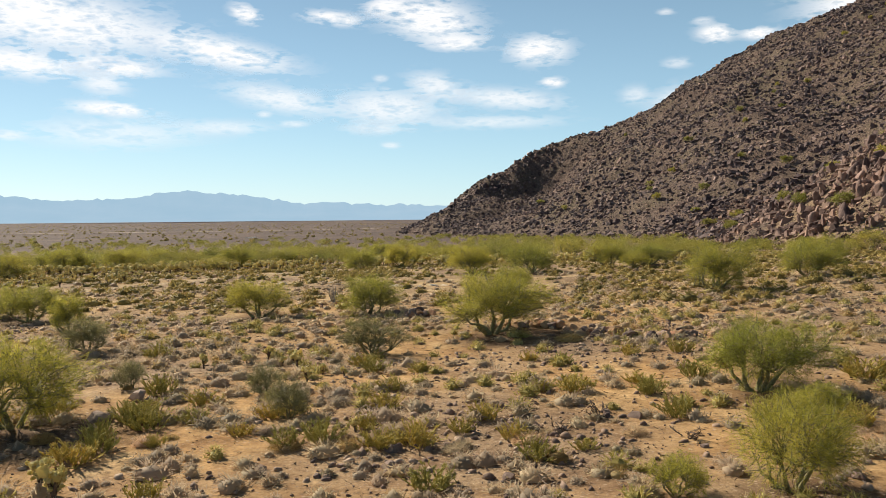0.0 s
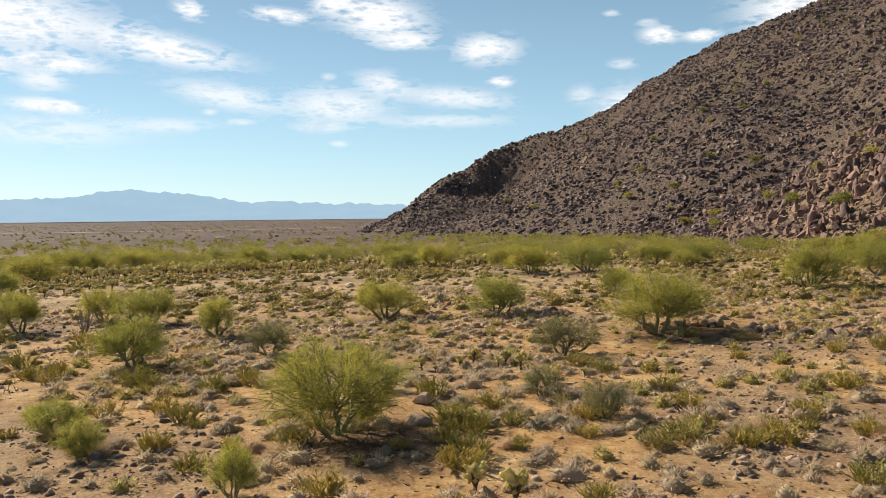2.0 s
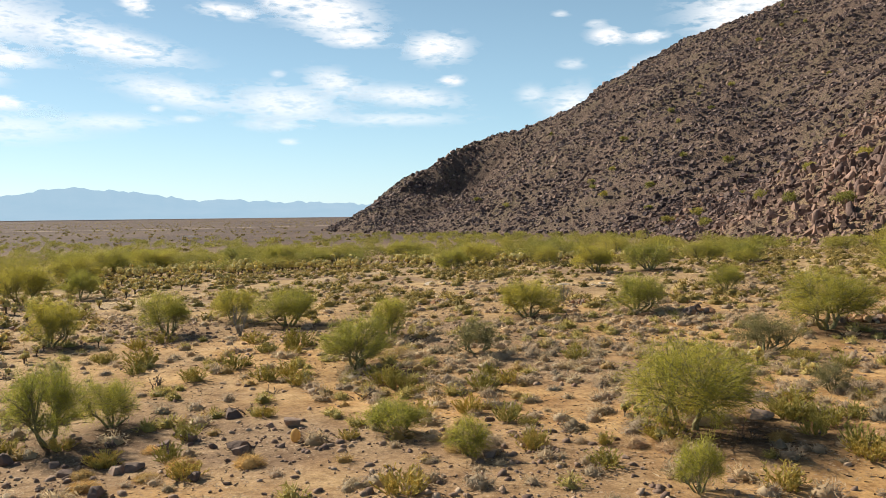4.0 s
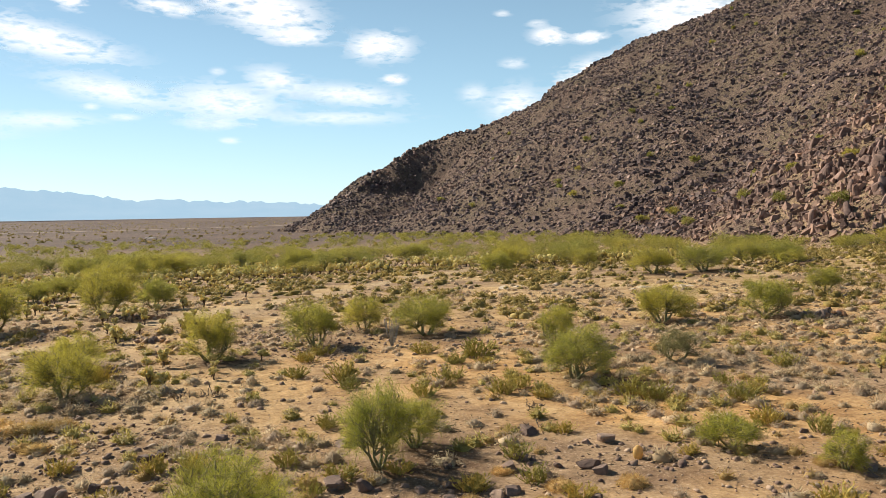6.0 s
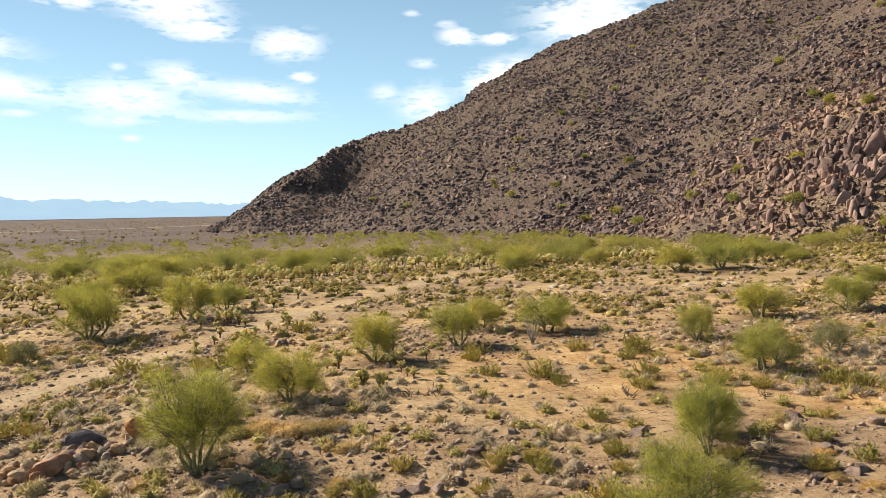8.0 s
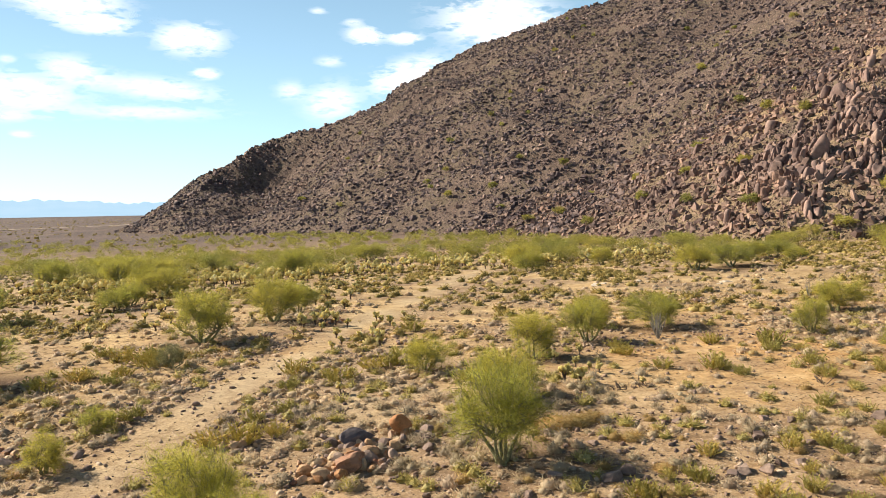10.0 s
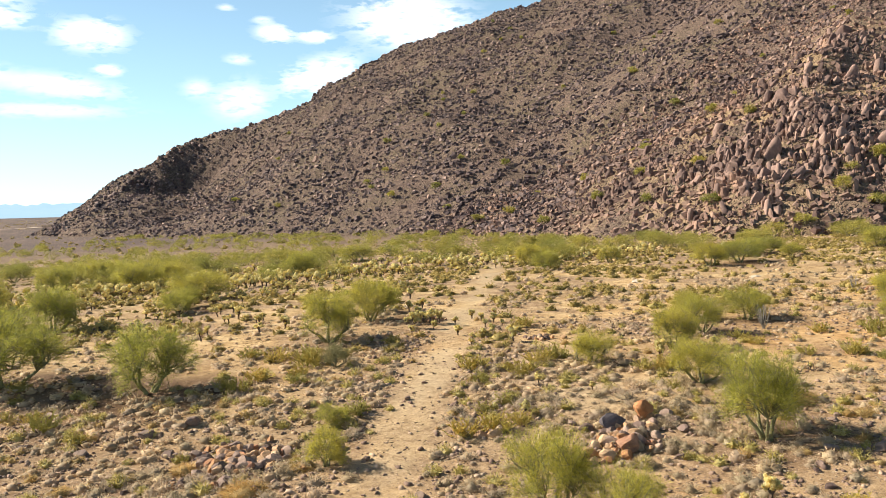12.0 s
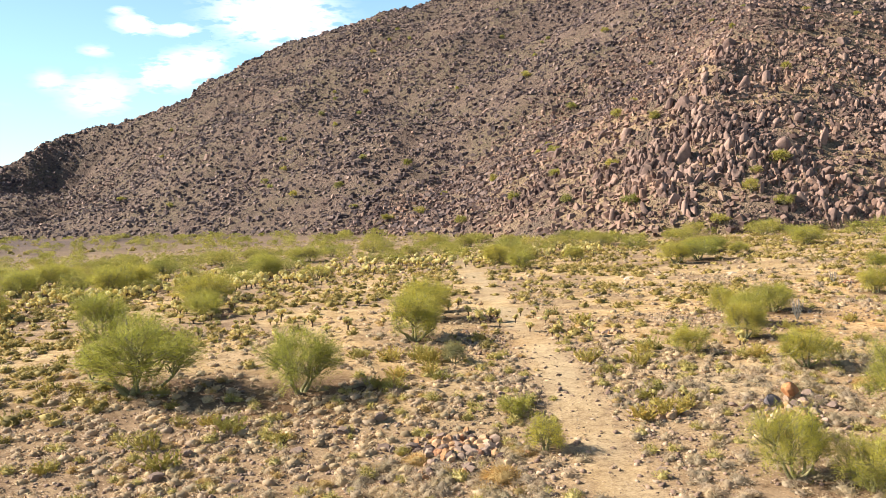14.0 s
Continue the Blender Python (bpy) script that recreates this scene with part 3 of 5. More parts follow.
ground_mesh.attributes.new("trodden", "FLOAT", "POINT").data.foreach_set("value", wear_pale.astype(np.float32))
ground_mesh.attributes.new("stony", "FLOAT", "POINT").data.foreach_set("value", stony(gv[:, 0], gv[:, 1]).astype(np.float32))
ground_mesh.attributes.new("rust", "FLOAT", "POINT").data.foreach_set("value", (np.clip(0.3 + (gv[:, 0] + 50) / 40 + (grid_noise(gv[:, 0], gv[:, 1], 14, 47) - 0.5) * 0.8, 0, 0.95) * np.clip((60 - gv[:, 1]) / 22, 0.06, 1) + 0.85 * np.exp(-((gv[:, 0] + 65) / 9) ** 2 - ((gv[:, 1] - 41.5) / 4) ** 2) + 0.6 * np.exp(-((gv[:, 0] + 52) / 6) ** 2 - ((gv[:, 1] - 49) / 5) ** 2) + 0.6 * np.exp(-((gv[:, 0] + 47) / 7) ** 2 - ((gv[:, 1] - 24) / 4) ** 2)).clip(0, 0.95).astype(np.float32))
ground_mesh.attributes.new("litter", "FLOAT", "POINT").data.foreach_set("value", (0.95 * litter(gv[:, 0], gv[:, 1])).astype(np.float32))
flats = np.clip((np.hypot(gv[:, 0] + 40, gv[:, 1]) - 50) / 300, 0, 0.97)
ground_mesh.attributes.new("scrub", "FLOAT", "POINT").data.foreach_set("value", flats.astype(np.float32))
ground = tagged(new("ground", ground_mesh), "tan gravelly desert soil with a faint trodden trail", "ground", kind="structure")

# ---------------------------------------------------------------- hill
hv, ht = sheet(np.concatenate([np.arange(-90, 130, 1.7), np.arange(130, 560, 3.4)]), np.concatenate([np.arange(30, 240, 1.7), np.arange(240, 800, 2.8)]), hill_z)
hill_mesh = mesh_np("rocky_hill", hv, ht, HILL_SOIL, True)
straw = np.exp(-((hv[:, 0] - 112) / 85) ** 2 - ((hv[:, 1] - 135) / 75) ** 2) * np.clip(2.6 * (grid_noise(hv[:, 0], hv[:, 1], 8, 25) - 0.22), 0, 1)
hill_mesh.attributes.new("straw", "FLOAT", "POINT").data.foreach_set("value", straw.astype(np.float32))
hill = tagged(new("rocky_hill", hill_mesh), "steep brown desert hill covered in varnished boulders and scree", "hill", kind="structure")

far_rocks = [chip_shape(100 + k, 1.25, 0.85) for k in range(14)]


def on_hill(n, box, seed, lo, hi, power, keep):
    x, y = places(n, box, seed, keep)
    r = np.random.default_rng(seed + 1)
    _, df = hill_rise(x, y)
    m = df > 0.5
    x, y = x[m], y[m]
    s = lo + (hi - lo) * r.uniform(0, 1, len(x)) ** power
    return np.stack([x, y, hill_z(x, y) + 0.1 * s], 1), s


def facing(x, y):
    """Thins what lies behind the crest."""
    _, h, side = near_line(x, y, CREST, CREST_H)
    dc = near_line(x, y, CREST, CREST_H)[0]
    return np.where((side < 0) | (dc < np.where(x < 10, 70, 14)), 1.0, 0.0)


def clumped(x, y):
    return facing(x, y) * np.clip(0.25 + 1.5 * (grid_noise(x, y, 14, 21) - 0.25) + 0.6 * (grid_noise(x, y, 45, 22) - 0.4), 0.45, 1)


p_far, s_far = on_hill(150000, (-90, 380, 190, 690), 31, 0.25, 1.3, 4.0, clumped)
p_near, s_near = on_hill(48000, (30, 210, 60, 270), 33, 0.2, 1.0, 3.6, lambda x, y: np.clip(clumped(x, y) + 0.15, 0, 1))
part("boulder_scree", mesh_np("boulder_scree", *strewn(far_rocks, p_far, s_far, 35, 0.4), HILL_ROCK), hill, "dense varnished brown boulders on the slope", "stuff")
part("boulder_scree", mesh_np("boulder_scree", *strewn(far_rocks, p_near, s_near, 36, 0.5), SPUR_ROCK), hill, "angular reddish brown talus", "stuff")
p_crest, s_crest = on_hill(2600, (-60, 330, 520, 690), 37, 0.8, 2.6, 2.0, lambda x, y: np.where(near_line(x, y, CREST, CREST_H)[0] < 12, 1.0, 0.0))
part("crest_boulders", mesh_np("crest_boulders", *strewn(far_rocks, p_crest, s_crest, 38, 0.4), HILL_ROCK, True), hill, "dark boulders along the skyline", "stuff")


def spur(x, y):
    """The outcrop that leans out of the slope towards the flats."""
    g = np.exp(-((x - 78) / 26) ** 2 - ((y - 128) / 34) ** 2) + 0.8 * np.exp(-((x - 62) / 16) ** 2 - ((y - 160) / 22) ** 2) + 0.8 * np.exp(-((x - 118) / 32) ** 2 - ((y - 130) / 34) ** 2) + 0.6 * np.exp(-((x - 142) / 16) ** 2 - ((y - 185) / 16) ** 2)
    return np.clip(g * np.clip(5 * (0.55 * grid_noise(x, y, 9, 23) + 0.45 * grid_noise(x, y, 20, 24) - 0.42), 0.06, 1), 0, 1) * facing(x, y)


p_out, s_out = on_hill(40000, (38, 190, 70, 230), 41, 0.3, 1.5, 2.8, spur)
tall = [block_shape(2, 160 + k) for k in range(14)]
order = np.argsort(-s_out)
boulder_meshes = [mesh_np("boulder", *block_shape(3, 190 + k), HILL_BOULDER, True) for k in range(8)]
HERO_BOULDERS = ((67.9, 136.1, 5.9, 8.0), (64.3, 139.1, 4.3, 5.9), (80.5, 166.8, 5.0, 6.8), (118.2, 152.3, 6.6, 8.2), (141.4, 186.8, 5.8, 7.7), (109.3, 152.4, 5.4, 7.2), (91.8, 156.6, 7.6, 6.1), (101.7, 130.5, 5.8, 4.4), (85.3, 123.1, 6.7, 6.7), (106.0, 162.6, 5.5, 6.5), (94.0, 164.3, 4.4, 6.3), (77.9, 128.3, 4.5, 4.5), (98.4, 122.0, 4.8, 7.9), (145.6, 185.9, 7.8, 5.8), (81.2, 142.3, 5.6, 4.2))
for k, i in enumerate(order[:285]):
    b = part("boulder", boulder_meshes[k % 8], hill)
    s = s_out[i]
    b.matrix_basis = Matrix.LocRotScale(p_out[i], Euler((rng.normal(0.1, 0.35), rng.normal(0.4, 0.4), rng.normal(0.5, 1.0))), (s * 1.0, s * 0.85, s * 1.35))
for k, (x, y, wide, high) in enumerate(HERO_BOULDERS):
    b = part("boulder", boulder_meshes[k % 8], hill)
    b.matrix_basis = Matrix.LocRotScale((x, y, float(hill_z(x, y)) + 0.12 * high), Euler((0.12, 0.32, 0.5 + rng.normal(0, 0.5))), (0.42 * wide, 0.36 * wide, 0.36 * high))
rest = order[285:]
part("outcrop_boulders", mesh_np("outcrop_boulders", *strewn(tall, p_out[rest], s_out[rest][:, None] * np.array([[0.85, 0.7, 1.15]]), 43, 0.35), SPUR_ROCK), hill, "upright reddish brown boulders of the outcrop", "stuff")

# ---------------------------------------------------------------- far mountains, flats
def haze_material(name, haze_glow, share):
    # Distance haze is mixed into the rock as an even blue glow.
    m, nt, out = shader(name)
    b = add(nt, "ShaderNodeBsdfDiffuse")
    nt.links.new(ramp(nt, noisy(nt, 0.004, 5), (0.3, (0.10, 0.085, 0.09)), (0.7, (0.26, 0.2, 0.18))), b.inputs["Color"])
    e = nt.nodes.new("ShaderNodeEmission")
    e.inputs["Color"].default_value = (*haze_glow, 1)
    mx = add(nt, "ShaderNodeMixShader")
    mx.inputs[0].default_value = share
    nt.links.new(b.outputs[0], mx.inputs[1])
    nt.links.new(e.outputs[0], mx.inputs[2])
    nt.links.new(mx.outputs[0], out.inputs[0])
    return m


def mountain_range(name, mat, dist, depth, az, height, seed, label):
    """A range along an arc: az in degrees, ridge height over azimuth, folded by noise."""
    a = np.radians(np.linspace(az[0], az[1], 420))
    rows = np.linspace(0, 1, 14)
    A, Rw = np.meshgrid(a, rows)
    top = np.interp(np.degrees(A), *height) + (grid_noise(np.degrees(A) * 100, A * 0 + seed, 34, seed) - 0.5) * 17 + (grid_noise(np.degrees(A) * 100, A * 0, 15, seed + 4) - 0.5) * 9 + (grid_noise(np.degrees(A) * 100, A * 0, 90, seed + 1) - 0.5) * 10
    fold = grid_noise(np.degrees(A) * 100, Rw * 260, 60, seed + 2)
    z = top * Rw ** 1.15 * (1 - 0.35 * (1 - Rw) * fold) - 6
    d = dist + depth * Rw
    v = np.stack([d * np.sin(A), d * np.cos(A), z], -1).reshape(-1, 3)
    w = 420
    i = (np.arange(13)[:, None] * w + np.arange(w - 1)[None]).ravel()
    t = np.stack([i, i + 1, i + w + 1, i + w], 1)
    return tagged(new(name, mesh_np(name, v, t, mat, True)), label, "mountains", kind="structure")


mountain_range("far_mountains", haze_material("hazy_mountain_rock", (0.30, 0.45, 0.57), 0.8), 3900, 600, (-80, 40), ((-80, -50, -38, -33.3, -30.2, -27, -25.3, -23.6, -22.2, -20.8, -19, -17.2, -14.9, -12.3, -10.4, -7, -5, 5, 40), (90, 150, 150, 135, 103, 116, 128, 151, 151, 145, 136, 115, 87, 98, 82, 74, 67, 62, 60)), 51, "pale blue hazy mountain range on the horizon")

DIRT = stone_material("pale_dirt_road", ((0.0, (0.46, 0.36, 0.28)), (1.0, (0.5, 0.4, 0.31))), 0.2, True, dust=(0.5, 0.41, 0.33))
ROAD = np.array([(-700, 620), (-420, 640), (-300, 690), (-205, 760), (-110, 900), (-60, 1150)], float)
along = np.linspace(0, len(ROAD) - 1, 90)
mid_line = np.stack([np.interp(along, np.arange(len(ROAD)), ROAD[:, k]) for k in (0, 1)], 1)
across = np.gradient(mid_line, axis=0)
across = np.stack([-across[:, 1], across[:, 0]], 1) / np.linalg.norm(across, axis=1)[:, None]
edge = np.concatenate([mid_line + across * 6, mid_line - across * 6])
i = np.arange(89)
road = tagged(new("road", mesh_np("road", np.stack([edge[:, 0], edge[:, 1], plain_z(edge[:, 0], edge[:, 1]) + 0.5], 1), np.stack([i, i + 90, i + 91, i + 1], 1), DIRT)), "pale dirt road across the far plain", "road", kind="structure")

shelter = tagged(new("shade_shelter"), "small open shelter with a flat white roof", "shelter")
shelter.matrix_basis = pose(-121, 364, float(plain_z(-121, 364)), rz=0.4)
WHITE_SHEET = bark_material("white_roof_sheet", (0.62, 0.6, 0.57), (0.8, 0.79, 0.77), 3)
slab = np.array([(x, y, z) for x in (-1, 1) for y in (-1, 1) for z in (-1, 1)], float)
slab_tris = np.array([(0, 1, 3), (0, 3, 2), (4, 6, 7), (4, 7, 5), (0, 4, 5), (0, 5, 1), (2, 3, 7), (2, 7, 6), (0, 2, 6), (0, 6, 4), (1, 5, 7), (1, 7, 3)])
part("roof", mesh_np("roof", slab * (2.2, 1.6, 0.09) + (0, 0, 2.6), slab_tris, WHITE_SHEET), shelter)
post = mesh_np("post", slab * (0.07, 0.07, 1.3) + (0, 0, 1.25), slab_tris, DEAD_WOOD)
for x, y in ((-2, -1.4), (2, -1.4), (-2, 1.4), (2, 1.4)):
    part("post", post, shelter).location = (x, y, 0)

# ---------------------------------------------------------------- plants: shapes
def palo_verde(seed, stems, twigs, width, length):
    """Forking limbs that lean out of the ground and end in feathery plumes of thin twigs; 1 high and about 1.3 wide. Gives (limbs, crown) arrays."""
    r = np.random.default_rng(seed)
    near = twigs > 2000
    lobes = r.uniform(0.6, 1.15, 9)
    lobes[8] = lobes[0]
    limbs, forks = [], []
    for k in range(stems):
        a = 2 * np.pi * (k + r.uniform(-0.35, 0.35)) / stems
        lean = r.uniform(0.35, 1.0)
        p = [np.array([0.035 * np.cos(a), 0.035 * np.sin(a), -0.04])]
        d = np.array([np.cos(a) * lean, np.sin(a) * lean, 0.85])
        for _ in range(4):
            d = d / np.linalg.norm(d) + r.normal(0, 0.22, 3) + np.array([0, 0, 0.06])
            p.append(p[-1] + d / np.linalg.norm(d) * r.uniform(0.07, 0.12))
        limbs.append(tube(p, [0.034, 0.027, 0.022, 0.017, 0.013], 5))
        forks += [(p[2], 0.017), (p[3], 0.015), (p[4], 0.012)]
    sprays = 74 if near else 36 if twigs > 500 else 20
    plumes = 6 if near else 4
    per = max(4, twigs // (sprays * plumes))
    base, tip = [], []
    for k in range(sprays):
        a, e = 2 * np.pi * r.uniform(), np.arcsin(r.uniform(-0.62, 0.98))
        out = r.uniform(0.3, 1.15) ** 0.55 * np.interp((a / (2 * np.pi)) * 8, np.arange(9), lobes)
        c = np.array([np.cos(a) * np.cos(e) * 0.54 * out, np.sin(a) * np.cos(e) * 0.54 * out, 0.46 + 0.42 * np.sin(e) * (out if e > 0 else 0.9)])
        q, rad = min(forks, key=lambda o: np.linalg.norm(o[0] - c) + r.uniform(0, 0.1))
        low = q + (c - q) * 0.4 + r.normal(0, 0.03, 3) + np.array([0, 0, 0.02])
        bend = q + (c - q) * 0.72 + r.normal(0, 0.04, 3)
        limbs.append(tube([q, low, bend, c], [rad * 0.8, rad * 0.6, rad * 0.42, rad * 0.2], 4 if near else 3))
        way = (c - low) / (np.linalg.norm(c - low) + 1e-6)
        for _ in range(plumes):
            start = low + (c - low) * r.uniform(0.25, 1.0) + r.normal(0, 0.02, 3)
            d = 0.75 * way + r.normal(0, 0.55, 3) + np.array([0, 0, 0.12])
            d /= np.linalg.norm(d)
            reach = r.uniform(0.12, 0.24)
            end = start + d * reach
            if near:
                limbs.append(tube([start, (start + end) / 2 + r.normal(0, 0.008, 3), end], [rad * 0.3, rad * 0.22, rad * 0.12], 3))
            f = r.uniform(0.0, 1.0, (per, 1)) ** 0.75
            b = start + (end - start) * f + r.normal(0, 0.036 if near else 0.06, (per, 3))
            g = 0.55 * d + r.normal(0, 0.5, (per, 3)) - np.array([0, 0, 0.05])
            g /= np.linalg.norm(g, axis=1)[:, None]
            base.append(b)
            tip.append(b + g * length * r.uniform(0.4, 1.35, (per, 1)))
    base, tip = np.concatenate(base), np.concatenate(tip)
    tip[:, 2] = np.maximum(tip[:, 2], 0.03)
    crown = blades(base, tip, width * r.uniform(0.6, 1.4, len(base)), seed + 1)
    top = np.percentile(crown[0][:, 2], 99.3)
    lim = joined(limbs)
    return (lim[0] / top, lim[1]), (crown[0] / top, crown[1])


def cane_clump(seed, canes, sides=4, joints=3, spread=0.9, fuzz=0, wild=0.36):
    """A cactus clump of jointed canes that fan out of one root crown, about 1 high."""
    r = np.random.default_rng(seed)
    out, link, n = [(np.array([[0.0, 0.0, -0.04]]), np.zeros((0, 3), int))], [], 1
    for _ in range(canes):
        a, off = r.uniform(0, 2 * np.pi), r.uniform(0, 1) ** 0.6
        d = np.array([np.cos(a), np.sin(a), 0]) * off * spread + np.array([0, 0, 1.0])
        pts = [np.array([np.cos(a), np.sin(a), 0]) * off * 0.4 + np.array([0, 0, -0.03])]
        size = r.uniform(0.55, 1.0) * (1.0 - 0.3 * off)
        for _ in range(joints):
            d = d / np.linalg.norm(d) + r.normal(0, wild, 3)
            d[2] = max(d[2], 0.3 if wild < 0.45 else 0.15)
            pts.append(pts[-1] + d / np.linalg.norm(d) * size / joints)
        rad = r.uniform(0.018, 0.026)
        v, t = tube(pts, [rad * 0.8] + [rad] * (joints - 1) + [rad * 0.6], sides)
        out.append((v, t))
        link.append((0, n, n + 1))
        stem = n
        n += len(v)
        for _ in range(7):
            k = int(r.integers(1, joints + 1))
            e = np.array([np.cos(a + r.normal()), np.sin(a + r.normal()), r.uniform(0.6, 1.8)])
            q = pts[k] + e / np.linalg.norm(e) * r.uniform(0.09, 0.19)
            v, t = tube([pts[k], q], [rad * 0.85, rad * 0.5], 3)
            out.append((v, t))
            link.append((stem + k * sides, n, n + 1))
            n += len(v)
            if fuzz:
                o = pts[k] + (q - pts[k]) * r.uniform(0.1, 1, (fuzz, 1))
                w = r.normal(size=(fuzz, 3))
                v, t = blades(o, o + w / np.linalg.norm(w, axis=1)[:, None] * r.uniform(0.03, 0.06, (fuzz, 1)), 0.019, r.integers(1e6))
                out.append((v, t))
                n += len(v)
    v, t = joined(out)
    return v, np.concatenate([t, np.array(link)])


def tuft(seed, n, width, dome=0.75, core=0.05):
    """A low rounded mound about 1 across: a dense heart under a fuzz of thin dry stems."""
    r = np.random.default_rng(seed)
    a, e = r.uniform(0, 2 * np.pi, n), np.arcsin(r.uniform(0.0, 1.0, n))
    d = np.stack([np.cos(a) * np.cos(e), np.sin(a) * np.cos(e), np.sin(e) * dome], 1) * 0.5
    base = d * r.uniform(0.35, 0.85, (n, 1)) + r.normal(0, core, (n, 3))
    tip = d * r.uniform(0.85, 1.08, (n, 1)) + r.normal(0, 0.045, (n, 3))
    base[:, 2], tip[:, 2] = np.abs(base[:, 2]), np.abs(tip[:, 2])
    v, t = ICO[1 if n < 200 else 2]
    lump = v * (0.31 + r.normal(0, 0.06, (len(v), 1))) * np.array([1, 1, dome])
    return joined([(lump, t), blades(base, tip, width * r.uniform(0.6, 1.5, n), seed + 1)])


def cholla(seed, arms, spines):
    """A jumping cactus, about 1 high: a short dark stem under wide fuzzy heads of joints. Gives (stem, joints)."""
    r = np.random.default_rng(seed)
    stem, heads = [], []
    crotch = np.array([*r.normal(0, 0.04, 2), r.uniform(0.24, 0.36)])
    stem.append(tube([np.array([0, 0, -0.05]), crotch * 0.5 + np.array([*r.normal(0, 0.02, 2), 0]), crotch], [0.075, 0.06, 0.055], 6))
    tops = 3 + seed % 3
    for k in range(tops):
        a = 2 * np.pi * (k + r.uniform(-0.2, 0.2)) / tops
        c = crotch + np.array([np.cos(a) * 0.18, np.sin(a) * 0.18, r.uniform(0.2, 0.5)])
        stem.append(tube([crotch - np.array([0, 0, 0.04]), (crotch + c) / 2, c], [0.05, 0.045, 0.035], 5))
        v, t = ICO[1]
        heads.append((c + v * (r.uniform(0.12, 0.15) if spines else r.uniform(0.17, 0.22)) * (1 + r.normal(0, 0.14, (len(v), 1))), t))
        for _ in range(max(3, arms // tops)):
            d = r.normal(size=3)
            d[2] = abs(d[2]) - 0.3
            d /= np.linalg.norm(d)
            q = crotch + (c - crotch) * r.uniform(0.55, 1.05) + d * r.uniform(0.03, 0.12)
            length, rad = r.uniform(0.11, 0.18), r.uniform(0.06, 0.078)
            u = np.cross(d, r.normal(size=3))
            u /= np.linalg.norm(u)
            mid = q + d * length / 2
            heads.append((mid + v[:, :1] * d * length * 0.6 + v[:, 1:2] * u * rad + v[:, 2:] * np.cross(d, u) * rad, t))
            if spines:
                n = r.normal(size=(spines, 3))
                n /= np.linalg.norm(n, axis=1)[:, None]
                o = mid + n * rad * 0.8 + d * r.uniform(-0.5, 0.5, (spines, 1)) * length
                heads.append(blades(o, o + n * r.uniform(0.03, 0.055, (spines, 1)), 0.016, r.integers(1e6)))
    return joined(stem), joined(heads)


def ocotillo_canes(seed):
    """Thin canes that rise from one root and lean out; 1 high."""
    r = np.random.default_rng(seed)
    out = []
    for k in range(22):
        a = r.uniform(0, 6.28)
        s = r.uniform(0.1, 0.45)
        d = np.array([np.cos(a) * s, np.sin(a) * s, 1.0])
        side = np.array([np.cos(a), np.sin(a), 0])
        pts = [side * 0.03 + d * f + side * 0.06 * np.sin(f * 3) + r.normal(0, 0.008, 3) for f in np.linspace(-0.02, r.uniform(0.75, 1.0), 6)]
        out.append(tube(pts, np.linspace(0.014, 0.006, 6), 5))
    return out


# ---------------------------------------------------------------- plants: things
def thing(name, label, category, group, parts):
    """An Empty that holds the named meshes as its parts."""
    ob = tagged(new(name), label, category, group)
    ob.empty_display_size = 0.2
    for pname, me in parts:
        part(pname, me, ob)
    return ob


class Kind:
    """Variants of a thing, built once; the first use of each is the original, later ones are copies."""

    def __init__(self, makers):
        self.makers, self.made, self.count = makers, {}, 0

    def at(self, x, y, sx, sz, turn=None, variant=None, z=None, sink=0.02):
        k = (self.count if variant is None else variant) % len(self.makers)
        self.count += 1
        turn = rng.uniform(0, 6.28) if turn is None else turn
        base = float(plain_z(x, y)) if z is None else z
        m = Matrix.LocRotScale((x, y, base - sink), Euler((0, 0, turn)), (sx, sx, sz))
        if k not in self.made:
            self.made[k] = self.makers[k]()
            self.made[k].matrix_basis = m
            return self.made[k]
        ob = copy_thing(self.made[k], Matrix.Identity(4))
        ob.matrix_basis = m
        return ob


def tree_maker(seed, stems, twigs, width, length, crown_mat, label, wood=None, name="palo_verde_tree", category="tree", group="palo verde trees"):
    def make():
        limbs, crown = palo_verde(seed, stems, twigs, width, length)
        return thing(name, label, category, group, [("trunk", mesh_np("trunk", *limbs, wood or BARK, True)), ("crown", mesh_np("crown", *crown, crown_mat))])
    return make


GREEN_LABEL = "feathery yellow-green palo verde tree on desert soil"
GREY_LABEL = "sparse grey-green desert tree with thin bare twigs"
TREES = Kind([tree_maker(300 + k, 4 + k % 3, 15000, 0.0037, 0.075, GREEN_CROWN, GREEN_LABEL) for k in range(7)])
GREY_TREES = Kind([tree_maker(320 + k, 5, 4000, 0.005, 0.1, GREY_CROWN, GREY_LABEL) for k in range(3)])
FAR_TREES = Kind([tree_maker(340 + k, 5, 2000, 0.0125, 0.11, FAR_GREEN, "round yellow-green palo verde in the distant belt") for k in range(5)])

for x, y, w, h in ROW_EAST + ROW_MIDDLE + ROW_WEST:
    TREES.at(x, y, w / 1.35, h)
SHRUBS = Kind([tree_maker(390 + k, 6, 4600, 0.009, 0.12, GREEN_CROWN, "low bright green shrub of thin stems by the trail", None, "green_shrub", "shrub", "green shrubs") for k in range(3)])
for x, y, w, h in SMALL_GREEN:
    SHRUBS.at(x, y, w / 1.35, h)
